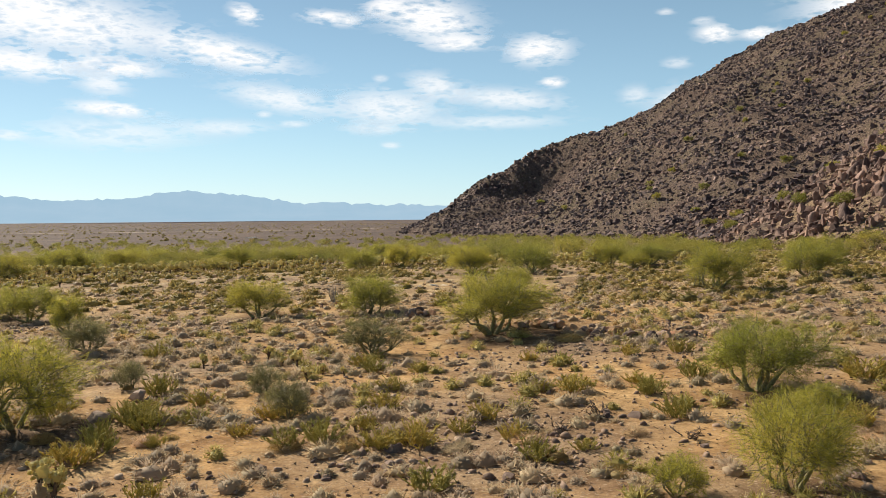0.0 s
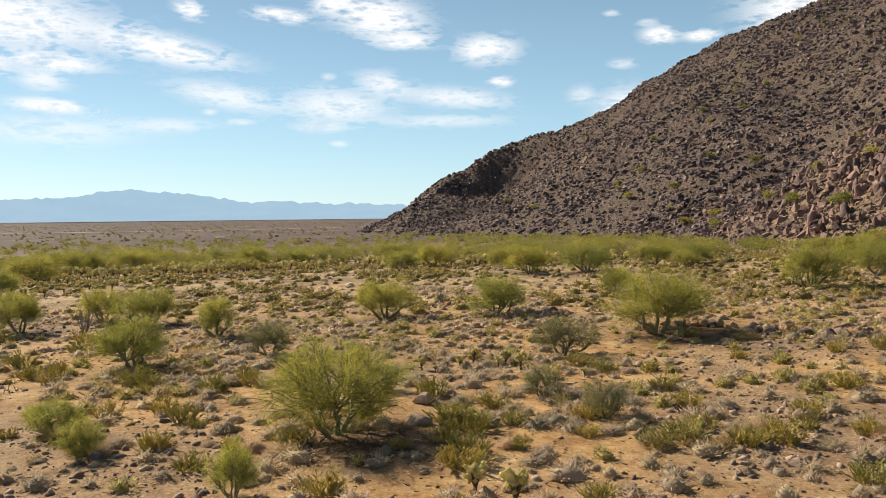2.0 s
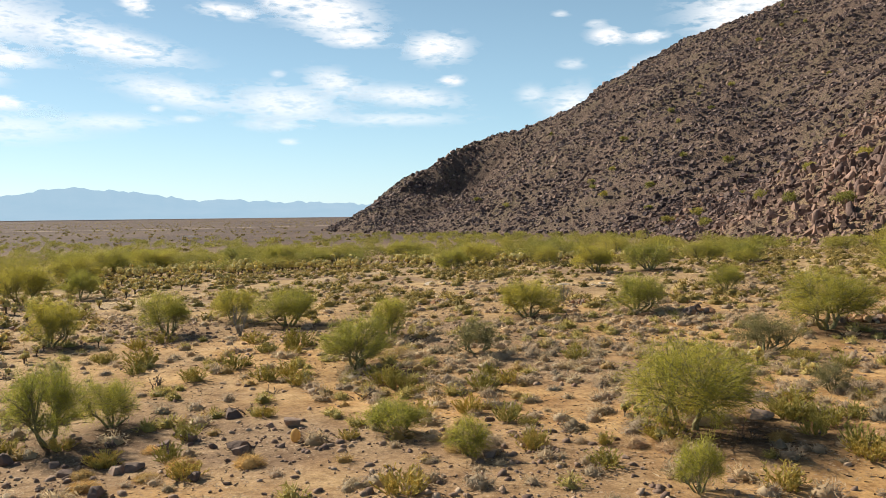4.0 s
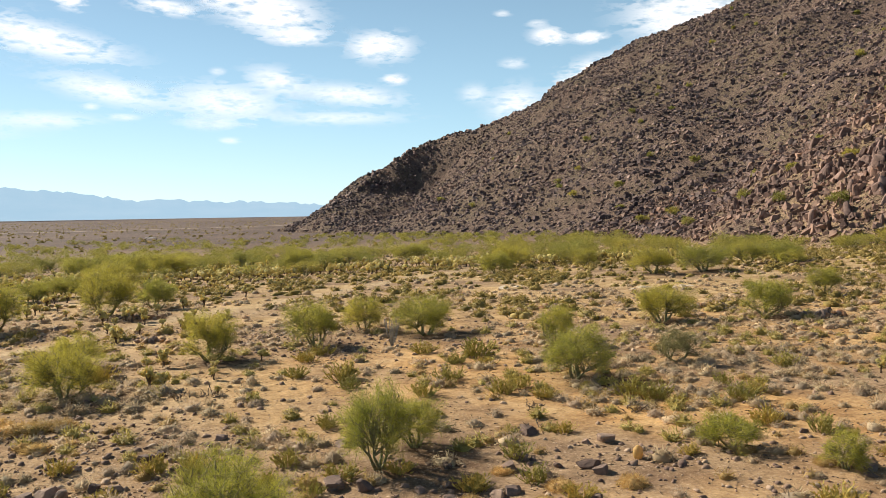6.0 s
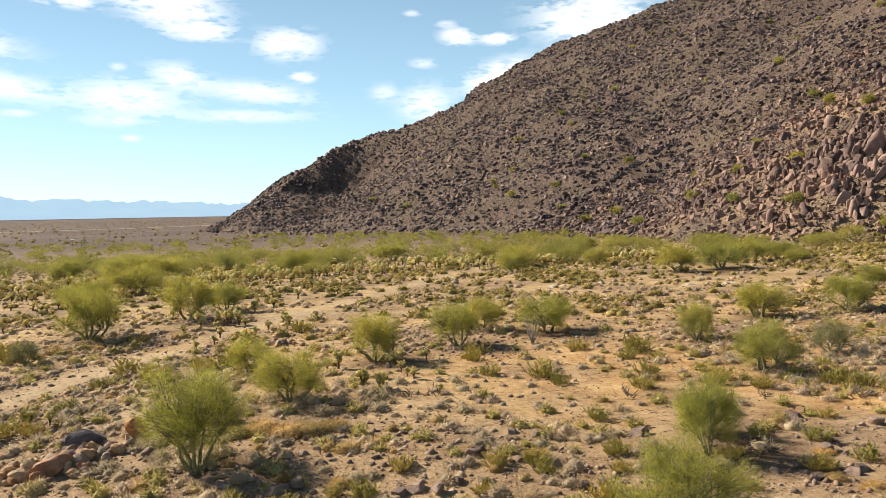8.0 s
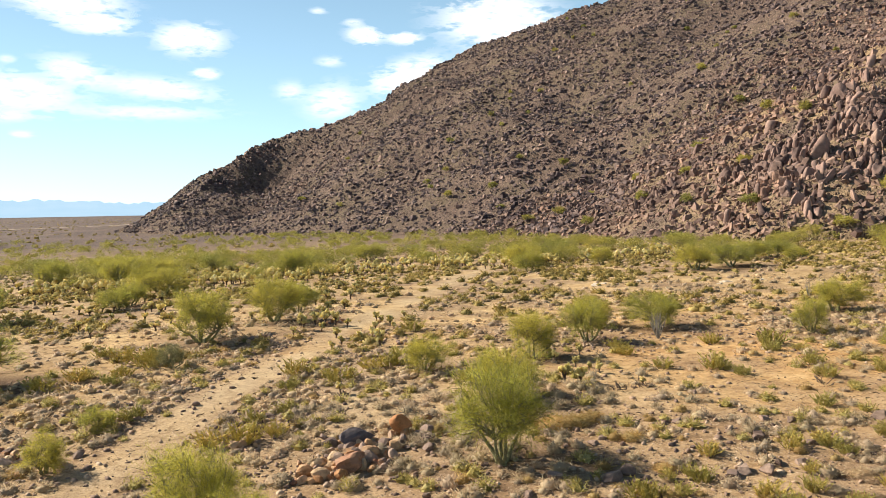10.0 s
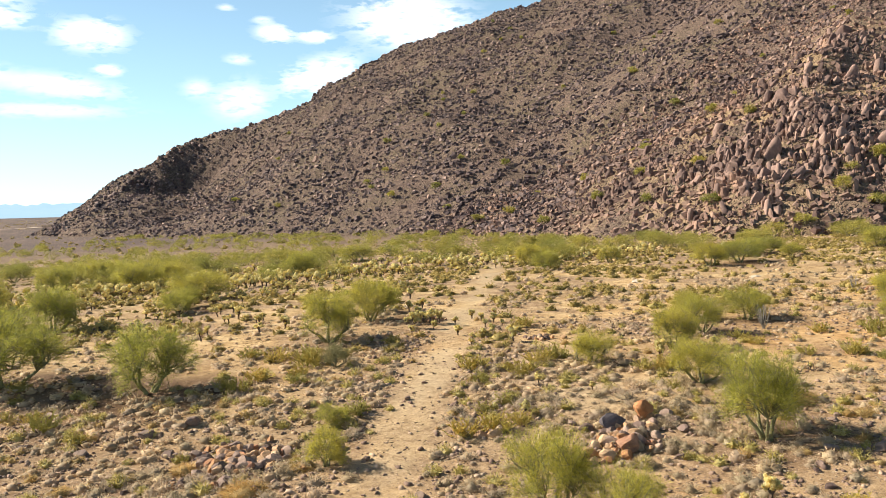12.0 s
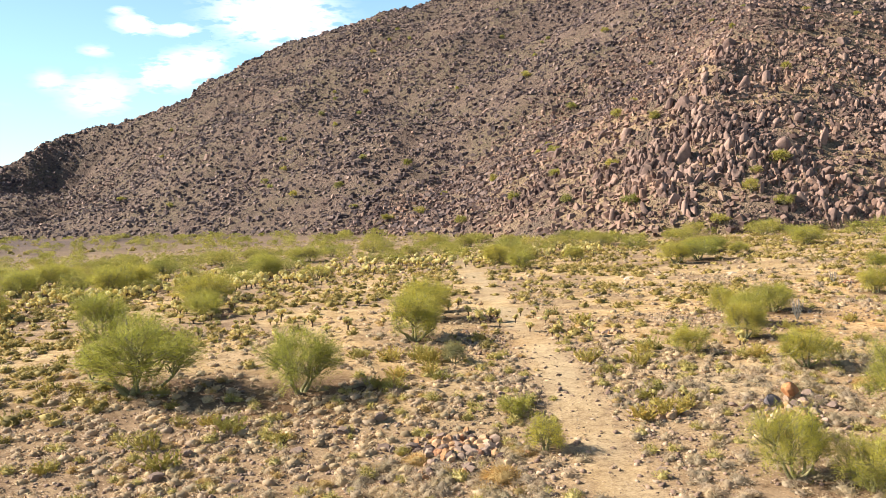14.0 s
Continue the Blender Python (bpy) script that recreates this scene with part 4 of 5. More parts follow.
for x, y, w, h in ((-4.8, 31.4, 2.9, 1.7), (-4.9, 19.4, 1.4, 1.15), (-17.2, 31.5, 2.6, 1.5), (-11.3, 23.3, 1.2, 0.95), (-6.4, 22.2, 1.4, 1.05), (-55.5, 43.6, 1.9, 1.3)):
    GREY_TREES.at(x, y, w / 1.3, h)

# the belt of trees along the wash under the hill
def belt(x, y):
    d = hill_rise(x, y)[1]
    wash = np.exp(-((y - 152) / np.where(y > 152, 85, 50)) ** 2) * (0.25 + 0.9 * grid_noise(x, y, 30, 62))
    wash = wash + 0.6 * np.exp(-((y - 275) / 85) ** 2)
    foot = 0.9 * np.exp(-((d + 14) / 13) ** 2)
    return np.where(d > 1, 0.0, np.clip(wash + foot, 0.04, 1))


bx, by = places(1100, (-170, 110, 70, 330), 61, lambda x, y: belt(x, y) * np.where((y < 96) & (hill_rise(x, y)[1] < -30), 0.0, 1.0))
near_first = np.argsort(np.hypot(bx + 40, by))
for x, y in zip(bx[near_first[:170]], by[near_first[:170]]):
    w = rng.uniform(3.4, 6.6)
    FAR_TREES.at(x, y, w / 1.35, w * rng.uniform(0.36, 0.52))
wx, wy = places(1800, (-330, 110, 104, 420), 63, lambda x, y: belt(x, y) * np.clip(2.6 * grid_noise(x, y, 17, 69) - 0.45 + np.clip((y - 170) / 60, 0, 0.6), 0.04, 1))
woods = [palo_verde(380 + k, 4, 420, 0.034, 0.15) for k in range(6)]
ws = rng.uniform(1.3, 2.7, (len(wx), 1)) * np.array([[1.5, 1.5, 1.0]])
far_woods = tagged(new("far_woods", mesh_np("far_woods", *strewn([c for _, c in woods], stood(wx, wy), ws, 68), FAR_GREEN)), "belt of yellow-green palo verde along the wash", "trees", kind="stuff")

# bushes on the hill
hx, hy = places(500, (42, 330, 70, 560), 64, lambda x, y: facing(x, y) * 0.5)
hd = hill_rise(hx, hy)[1]
HILL_BUSHES = Kind([tree_maker(360 + k, 4, 1500, 0.022, 0.16, FAR_GREEN, "small green bush between the hill boulders", None, "hill_bush", "bush", "hill bushes") for k in range(3)])
SPUR_BUSHES = ((83, 199), (90, 180), (88, 164), (65, 156), (63, 175), (56, 184), (51, 136), (65, 116), (66, 109), (54, 115), (80, 120), (76, 220), (160, 309))
SLOPE_BUSHES = ((73, 386), (79, 315), (49, 317), (89, 296), (161, 311), (197, 297), (64, 307), (133, 413), (134, 249), (8, 431), (18, 381), (61, 356), (54, 250), (59, 237))
for x, y in SPUR_BUSHES + SLOPE_BUSHES:
    HILL_BUSHES.at(x, y, rng.uniform(2.6, 4.0), rng.uniform(1.9, 2.8), z=float(hill_z(x, y)) + 0.4, sink=0.1)
for x, y in [(x, y) for x, y, d in zip(hx, hy, hd) if d > 2][:70]:
    HILL_BUSHES.at(x, y, rng.uniform(1.7, 3.4), rng.uniform(1.5, 2.6), z=float(hill_z(x, y)), sink=0.1)

# ---------------------------------------------------------------- cacti
def cholla_maker(seed, arms, spines):
    def make():
        stem, joints = cholla(seed, arms, spines)
        return thing("teddy_bear_cholla", "spiny straw-yellow cholla cactus on a dark stem", "cactus", "cholla cacti", [("stem", mesh_np("stem", *stem, CHOLLA_TRUNK, True)), ("joints", mesh_np("joints", *joints, SPINE))])
    return make


CHOLLAS = Kind([cholla_maker(400 + k, 32 + 4 * (k % 3), 32) for k in range(5)])
CHOLLA_EAST = ((-2.7, 17.8, 0.4), (-3.8, 22.9, 0.3), (-4.7, 25.5, 0.43), (-5.6, 26.1, 0.48), (-5.8, 24.7, 0.6), (-6.8, 27.2, 0.75), (-7.3, 28.5, 0.7), (-7.6, 28.1, 0.48), (-7.7, 12.7, 0.95), (-8.5, 13.5, 0.8), (-8.6, 29.3, 0.68), (-9.1, 28.3, 0.55), (-10, 27.3, 0.3), (-10.5, 27.6, 0.65), (-13, 20.4, 0.6), (-13.4, 19.4, 0.45), (-13.4, 17.1, 0.48), (-13.7, 19.8, 0.52), (-34.6, 28.2, 0.4), (-34.7, 29.1, 0.32), (-35.5, 37.2, 0.6), (-36.3, 29.8, 0.45), (-36.9, 32.5, 0.6), (-37.1, 33.1, 0.5), (-37.2, 34.3, 0.62), (-37.5, 35.8, 0.65), (-38.6, 31, 0.88))
CHOLLA_MIDDLE = ((-39.3, 31.3, 1), (-39.9, 36.4, 1.02), (-40, 55.3, 0.6), (-40.4, 35.7, 0.72), (-41.9, 51.7, 0.85), (-42, 50.2, 0.55), (-42.1, 54.7, 0.78), (-42.2, 53, 0.7), (-42.9, 62.2, 1), (-43.2, 50.4, 0.65), (-43.9, 47.9, 0.75), (-44.2, 61.5, 1), (-44.3, 44.5, 1.12), (-44.7, 52, 0.72), (-44.9, 47.2, 0.68), (-45.1, 57.3, 0.95), (-45.1, 53.6, 1.1), (-45.7, 54.9, 0.75), (-45.8, 53.4, 1.15), (-46, 48.6, 0.82), (-46.2, 46.1, 0.65), (-46.4, 51.5, 0.72), (-46.4, 54.1, 1), (-47, 44.5, 0.62), (-47, 32.1, 0.48), (-47.4, 52.5, 1.2), (-47.5, 53.7, 0.65))
CHOLLA_WEST = ((-48.3, 50.7, 0.7), (-48.5, 34.2, 0.62), (-48.8, 19.7, 0.95), (-49.1, 78.7, 0.95), (-49.9, 19.7, 0.6), (-50, 60.3, 0.75), (-51.2, 30.6, 0.7), (-51.8, 58.6, 0.7), (-51.8, 54.1, 0.65), (-52.1, 31.6, 0.5), (-54.6, 58.9, 1.1), (-54.8, 65.5, 0.7), (-55.4, 64.8, 0.65), (-55.6, 63, 1), (-56.1, 65.3, 0.75), (-56.3, 67.4, 1.2), (-57.4, 65.5, 0.75), (-57.5, 66.7, 0.65), (-58.6, 67.7, 0.65), (-59.8, 59.9, 0.8), (-59.9, 67.7, 0.65), (-60.5, 57.4, 0.9), (-61, 68.8, 0.65), (-61.1, 64.3, 0.9), (-61.3, 71.6, 0.9), (-61.7, 61.7, 0.8))
for x, y, h in CHOLLA_EAST + CHOLLA_MIDDLE + CHOLLA_WEST:
    CHOLLAS.at(x, y, h * 0.95, h)

far_cholla = []
for k in range(5):
    stem, joints = cholla(430 + k, 12, 0)
    far_cholla.append((stem, joints))


def cholla_patch(x, y):
    g = np.exp(-((x + 58) / 16) ** 2 - ((y - 100) / 20) ** 2) + 0.8 * np.exp(-((x + 42) / 12) ** 2 - ((y - 116) / 16) ** 2) + 0.8 * np.exp(-((x + 2) / 16) ** 2 - ((y - 106) / 11) ** 2) + 0.5 * np.exp(-((x + 20) / 10) ** 2 - ((y - 110) / 12) ** 2) + 0.5 * np.exp(-((x + 75) / 16) ** 2 - ((y - 92) / 22) ** 2)
    return np.clip(g, 0, 1) * (0.3 + 0.9 * grid_noise(x, y, 6, 66))


cx, cy = places(6000, (-110, 40, 58, 165), 65, cholla_patch)
order = np.argsort(cy)
FIELD_CHOLLAS = Kind([cholla_maker(450 + k, 24, 8) for k in range(4)])
for i in order[:200]:
    FIELD_CHOLLAS.at(cx[i], cy[i], rng.uniform(0.9, 1.3), rng.uniform(0.65, 1.05))
rest = order[200:]
cp, cs = stood(cx[rest], cy[rest]), rng.uniform(1.0, 1.5, len(rest))
field = tagged(new("cholla_field", mesh_np("cholla_field", *strewn([j for _, j in far_cholla], cp, cs, 67), SPINE)), "crowded pale yellow cholla cacti on the flats", "cacti", kind="stuff")
part("stems", mesh_np("stems", *strewn([s for s, _ in far_cholla], cp, cs, 67), CHOLLA_TRUNK), field, "dark cactus stems", "stuff")


def clump_maker(seed, canes, mat, label):
    def make():
        return tagged(new("buckhorn_cholla", mesh_np("buckhorn_cholla", *cane_clump(seed, canes, 3, 3, 0.62, 8, 0.3), mat)), label, "cactus", "buckhorn cholla clumps")
    return make


CLUMPS = Kind([clump_maker(500 + k, 38 + 5 * (k % 3), CANE if k % 3 else CANE_GREEN, "bushy olive-yellow cane cactus clump" if k % 3 else "bushy green cane cactus clump") for k in range(7)])


def bare(x, y):
    """1 where nothing keeps plants away: off the trail and out of the sandy openings."""
    open_sand = np.clip((grid_noise(x, y, 9, 71) - 0.15) * 3.0, 0.35, 1)
    return np.clip((trail_gap(x, y) - 0.7) / 1.6, 0.02, 1.0) * open_sand


def clump_keep(x, y):
    return bare(x, y) * np.clip(0.15 + 1.5 * (grid_noise(x, y, 13, 72) - 0.2), 0.08, 1)


CLUMPS_FARWEST = ((-77.1, 40.7, 1.0), (-75.2, 52.7, 1.2), (-73.1, 38.0, 1.6), (-72.9, 41.0, 1.4), (-71.1, 42.9, 0.9), (-70.0, 42.0, 1.0), (-69.6, 40.5, 1.6), (-68.2, 38.0, 1.1), (-64.6, 33.6, 0.7), (-61.7, 41.5, 1.1), (-61.2, 40.5, 1.3), (-59.8, 42.5, 1.4), (-59.0, 48.4, 1.3), (-58.3, 40.7, 1.1), (-57.9, 46.7, 1.6), (-57.8, 42.4, 1.2), (-57.1, 34.9, 1.2), (-56.6, 44.5, 1.6), (-56.4, 45.7, 1.6), (-54.1, 30.3, 1.4), (-53.0, 30.0, 1.5), (-52.4, 32.0, 1.0), (-51.8, 30.0, 1.0), (-51.1, 32.6, 1.1), (-50.5, 36.3, 1.0), (-49.7, 38.8, 1.6), (-48.1, 36.6, 1.6), (-46.1, 38.4, 1.4), (-45.1, 38.8, 1.6), (-42.7, 34.0, 1.1))
CLUMPS_WEST = ((-41.8, 33.6, 1.3), (-41.2, 48.9, 1.6), (-39.2, 21.0, 0.8), (-33.5, 32.7, 1.0), (-33.3, 36.4, 1.2), (-32.7, 38.3, 1.2), (-31.8, 24.2, 0.9), (-31.5, 31.5, 1.4), (-31.2, 29.9, 0.9), (-28.4, 27.9, 1.1), (-27.9, 17.5, 0.9), (-27.8, 36.9, 1.3), (-27.2, 30.0, 1.2), (-26.6, 33.6, 1.0), (-26.3, 19.7, 0.9), (-25.5, 35.1, 1.6), (-25.5, 27.5, 1.1), (-25.3, 33.1, 0.9), (-24.7, 28.2, 1.1), (-24.5, 21.9, 0.7), (-24.1, 26.3, 1.0), (-21.6, 19.0, 0.6), (-20.9, 26.3, 1.4), (-20.3, 25.5, 1.2), (-20.0, 14.2, 1.1), (-19.9, 24.5, 0.7), (-19.7, 21.1, 1.0), (-18.1, 21.6, 1.0), (-17.5, 24.6, 1.2), (-17.1, 27.2, 0.8))
CLUMPS_MIDDLE = ((-16.7, 17.0, 0.9), (-16.5, 19.7, 0.6), (-16.5, 25.7, 1.0), (-15.2, 15.4, 0.9), (-13.3, 29.8, 1.2), (-11.7, 13.5, 1.0), (-9.9, 22.4, 1.1), (-9.1, 19.0, 1.1), (-8.8, 15.3, 1.2), (-8.4, 18.3, 1.2), (-8.0, 21.2, 1.0), (-7.4, 18.9, 0.9), (-7.4, 16.6, 0.6), (-6.0, 13.0, 0.8), (-5.6, 17.6, 0.7), (-4.5, 28.3, 1.1), (-4.1, 16.5, 0.9), (-3.8, 26.6, 1.0), (-2.6, 22.9, 0.9), (-2.2, 26.5, 0.8), (-2.4, 20.5, 1.0), (-1.0, 16.9, 1.2), (-0.3, 13.5, 1.0), (0.0, 17.9, 0.7), (1.7, 28.9, 0.8), (1.3, 17.3, 0.8), (1.8, 15.5, 0.9), (2.0, 22.4, 0.8), (2.9, 27.8, 0.8), (2.9, 16.3, 0.6))
CLUMPS_EAST = ((3.0, 22.3, 1.0), (5.1, 23.8, 0.9), (5.4, 29.1, 0.8), (5.2, 22.2, 1.0), (6.9, 24.6, 1.1), (7.3, 29.3, 1.0), (11.7, 23.4, 1.5))
for x, y, w in CLUMPS_FARWEST + CLUMPS_WEST + CLUMPS_MIDDLE + CLUMPS_EAST:
    CLUMPS.at(x, y, w / 1.3, w / 1.5 * rng.uniform(0.85, 1.1))
kx, ky = places(13500, (-150, 60, -16, 110), 73, clump_keep)
near_first = np.argsort(np.abs(ky - 18) + 0.02 * np.abs(kx + 30))
for i in near_first[:150]:
    s = rng.uniform(0.4, 0.8)
    CLUMPS.at(kx[i], ky[i], s * rng.uniform(0.9, 1.4), s)
rest = near_first[150:]
closer = rest[ky[rest] < 45]
farther = rest[ky[rest] >= 45]
clump_small = [tuft(520 + k, 110, 0.045, 1.1) for k in range(6)]
clump_far = [tuft(530 + k, 40, 0.09, 1.0) for k in range(6)]
cs = rng.uniform(0.45, 1.0, (len(closer), 1)) * np.array([[1.0, 1.0, 0.85]])
tagged(new("cane_cactus_scrub", mesh_np("cane_cactus_scrub", *strewn(clump_small, stood(kx[closer], ky[closer]), cs, 74), SCRUB_CANE)), "scattered olive cane cactus scrub on the flats", "scrub", kind="stuff")
cs = rng.uniform(0.6, 1.4, (len(farther), 1)) * np.array([[1.2, 1.2, 1.0]])
tagged(new("olive_scrub", mesh_np("olive_scrub", *strewn(clump_far, stood(kx[farther], ky[farther]), cs, 75), SCRUB, True)), "low olive-yellow scrub across the flats", "scrub", kind="stuff")

# ---------------------------------------------------------------- low dry shrubs and grass
def dry_maker(seed, mat, label, dome):
    def make():
        return tagged(new("dry_shrub", mesh_np("dry_shrub", *tuft(seed, 760, 0.016, dome), mat, True)), label, "shrub", "dry shrubs")
    return make


DRY_SHRUBS = Kind([dry_maker(600 + k, DRY if k < 5 else STRAW, "low grey-tan dry bursage mound" if k < 5 else "golden dry grass tussock", 0.7 + 0.1 * (k % 3)) for k in range(7)])
tx, ty = places(24000, (-125, 42, -12, 66), 81, lambda x, y: bare(x, y) * np.clip(0.2 + 1.3 * (grid_noise(x, y, 7, 82) - 0.1), 0.1, 1))
vx, vy = places(2600, (-88, -44, 16, 52), 181, lambda x, y: np.clip((trail_gap(x, y) - 1.2) / 1.2, 0, 1) * np.clip(0.3 + 1.4 * (grid_noise(x, y, 5, 182) - 0.2), 0.1, 1))
tx, ty = np.concatenate([tx, vx]), np.concatenate([ty, vy])
near_first = np.argsort(np.abs(ty - 17))
for i in near_first[:300]:
    s = rng.uniform(0.45, 1.0)
    DRY_SHRUBS.at(tx[i], ty[i], s, s * rng.uniform(0.7, 1.0), sink=0.01)
TUSSOCKS = Kind([dry_maker(690 + k, STRAW, "large golden-brown dry grass tussock among stones", 0.8) for k in range(3)])
for x, y, w in ((-43.3, 26.5, 1.5), (-42.4, 25.7, 1.7), (-41.6, 25.6, 1.5), (-40.8, 25.8, 1.3), (-41.0, 20.7, 0.9), (-40.7, 23.2, 1.0), (-27.6, 15.5, 0.9), (-64.6, 32.5, 1.3), (-63.1, 28.8, 1.9), (-68.8, 32.3, 1.1), (-72.2, 35.2, 1.0), (-60.6, 30.6, 1.2), (-26.9, 18.6, 0.8), (-25.7, 17.0, 1.0), (-26.3, 16.1, 0.8), (3.4, 33.4, 1.4), (-54.9, 46.6, 1.4), (-20.5, 31.6, 1.5)):
    TUSSOCKS.at(x, y, w, w * rng.uniform(0.6, 0.8), sink=0.02)
rest = near_first[300:]
tufts = [tuft(620 + k, 24, 0.07, 0.75) for k in range(8)]
ts = 0.35 + 0.75 * rng.uniform(0, 1, len(rest)) ** 1.4
fine_tufts = [tuft(610 + k, 100, 0.036, 0.75) for k in range(8)]
close = ty[rest] < 33
tagged(new("bursage_mounds", mesh_np("bursage_mounds", *strewn(fine_tufts, stood(tx[rest][close], ty[rest][close]), ts[close], 82), DRY, True)), "low grey-tan bursage mounds on the soil", "scrub", kind="stuff")
tagged(new("bursage_mounds", mesh_np("bursage_mounds", *strewn(tufts, stood(tx[rest][~close], ty[rest][~close]), ts[~close], 83), DRY, True)), "low grey-tan bursage mounds farther off on the soil", "scrub", kind="stuff")
fx, fy = places(16000, (-200, 70, 64, 230), 84, lambda x, y: np.where(hill_rise(x, y)[1] > 0, 0.0, 0.75) * np.where(trail_gap(x, y) < 1.7, 0.1, 1.0))
far_tufts = [tuft(640 + k, 6, 0.12, 0.75) for k in range(6)]
half = rng.uniform(0, 1, len(fx)) < 0.5
fs = rng.uniform(0.5, 1.2, len(fx))
tagged(new("distant_mounds", mesh_np("distant_mounds", *strewn(far_tufts, stood(fx[half], fy[half]), fs[half], 85), DRY, True)), "dry tan mounds farther out on the flats", "scrub", kind="stuff")
tagged(new("distant_scrub", mesh_np("distant_scrub", *strewn(far_tufts, stood(fx[~half], fy[~half]), fs[~half], 86), SCRUB, True)), "low olive scrub farther out on the flats", "scrub", kind="stuff")
qx, qy = places(15000, (-1200, 400, 240, 1900), 87, lambda x, y: np.where(hill_rise(x, y)[1] > -8, 0.0, np.clip(260 / y, 0.08, 1)))
far_bush = [tuft(660 + k, 9, 0.3, 0.9) for k in range(5)]
tagged(new("creosote_flats", mesh_np("creosote_flats", *strewn(far_bush, stood(qx, qy), rng.uniform(1.3, 3.4, len(qx)), 88), SCRUB, True)), "dark creosote bushes dotting the far plain", "scrub", kind="stuff")

ox, oy = places(2600, (-110, 30, 8, 60), 89, lambda x, y: bare(x, y) * np.clip(2.2 * (grid_noise(x, y, 11, 98) - 0.35), 0.05, 1))
grass = [tuft(680 + k, 90, 0.03, 0.9) for k in range(6)]
tagged(new("dry_grass", mesh_np("dry_grass", *strewn(grass, stood(ox, oy), rng.uniform(0.3, 0.9, len(ox)), 99), STRAW, True)), "orange-tan dry grass tussocks among the stones", "grass", kind="stuff")


# ---------------------------------------------------------------- stones
lx, ly = places(125000, (-105, 30, -16, 62), 96, lambda x, y: np.clip(1.4 * grid_noise(x, y, 3.1, 97) - 0.1, 0.1, 1) * np.clip(30 / np.abs(y), 0.2, 1) * np.where(trail_gap(x, y) < 1.0, 0.4, 1.0))
lr = np.random.default_rng(97)
la, ll = lr.uniform(0, 6.28, len(lx)), lr.uniform(0.03, 0.13, len(lx)) * np.clip(ly / 22, 0.8, 2.0)
lie = stood(lx, ly, -0.02)
twig = np.stack([np.cos(la) * ll, np.sin(la) * ll, lr.uniform(0.0, 0.4, len(lx)) * ll], 1)
tagged(new("ground_litter", mesh_np("ground_litter", *blades(lie - twig, lie + twig, lr.uniform(0.012, 0.05, len(lx)), 98), LITTER)), "dark twigs and bark chips scattered over the soil", "litter", kind="stuff")
pebbles = [rock_shape(1, 700 + k, 1.2, 0.75, 4) for k in range(14)]
gx, gy = places(66000, (-100, 30, 6, 50), 91, lambda x, y: np.clip(stony(x, y), 0.05, 1))
gs = 0.03 + np.where(np.abs(trail_gap(gx, gy) - 2.6) < 1.8, 0.17, 0.13) * np.random.default_rng(93).uniform(0, 1, len(gx)) ** 3.2
tagged(new("loose_stones", mesh_np("loose_stones", *strewn(pebbles, stood(gx, gy, -0.01), gs, 94, 0.3), PEBBLE, True)), "loose grey and tan stones strewn over the soil", "stones", kind="stuff")


def rock_maker(seed, mat, label, flat=0.75):
    def make():
        return tagged(new("field_rock", mesh_np("field_rock", *rock_shape(3, seed, 1.2, flat - 0.12, 15), mat)), label, "rock", "field rocks")
    return make


GREY_ROCKS = Kind([rock_maker(720 + k, GREY_ROCK, "weathered grey-purple rock lying on the soil") for k in range(6)])
ROCKS_EAST = ((8, 14, 0.22), (3.7, 19.8, 0.17), (-1.4, 14.9, 0.26), (-1.5, 16.4, 0.24), (-2.5, 15.1, 0.12), (-2.8, 14.3, 0.14), (-5, 17.7, 0.24), (-10, 18.9, 0.4), (-10.1, 21.3, 0.4), (-17.6, 20.3, 0.18), (-23.5, 20.8, 0.35), (-24.1, 20.6, 0.2), (-24.4, 17.9, 0.34), (-24.6, 18.5, 0.4), (-25.1, 15.9, 0.26), (-25.6, 22.1, 0.39), (-26.2, 19.6, 0.29), (-26.4, 18.3, 0.18), (-26.7, 18.8, 0.36), (-26.9, 17, 0.32), (-27.1, 14.9, 0.3), (-27.3, 16.8, 0.28), (-28.3, 19.2, 0.21), (-28.4, 17.7, 0.25), (-28.5, 16.7, 0.28), (-29.2, 17.6, 0.22), (-30.6, 17.9, 0.34), (-31.1, 22.2, 0.39), (-31.3, 18.2, 0.4), (-34.4, 22.9, 0.33))
ROCKS_WEST = ((-34.6, 18, 0.3), (-35.1, 23.5, 0.26), (-36.1, 22.2, 0.26), (-36.6, 21.9, 0.23), (-37, 21.5, 0.29), (-37.2, 19.2, 0.28), (-37.8, 19.5, 0.28), (-38.3, 24.1, 0.3), (-38.5, 19.1, 0.34), (-39, 19.5, 0.33), (-39.5, 19.3, 0.28), (-40.1, 20.9, 0.2), (-41.5, 23.7, 0.22), (-42, 23.5, 0.23), (-42.3, 20.8, 0.38), (-42.8, 20.7, 0.38), (-44.3, 21.5, 0.37), (-45.8, 23.6, 0.17), (-48.7, 24, 0.28), (-61.7, 30.7, 0.46), (-63.6, 37.3, 0.44), (-64.9, 34.5, 0.4), (-65.5, 37, 0.41), (-68, 36.3, 0.39), (-69.3, 41.9, 0.46), (-70.2, 38.4, 0.46), (-71.8, 39, 0.32), (-72.8, 41.7, 0.39), (-73.7, 37, 0.43), (-74.2, 43.5, 0.35))
for x, y, s in ROCKS_EAST + ROCKS_WEST:
    GREY_ROCKS.at(x, y, s, s * 1.05, sink=-0.25 * s)
sx, sy = places(1500, (-80, 14, 11, 42), 95, lambda x, y: stony(x, y) ** 1.3)
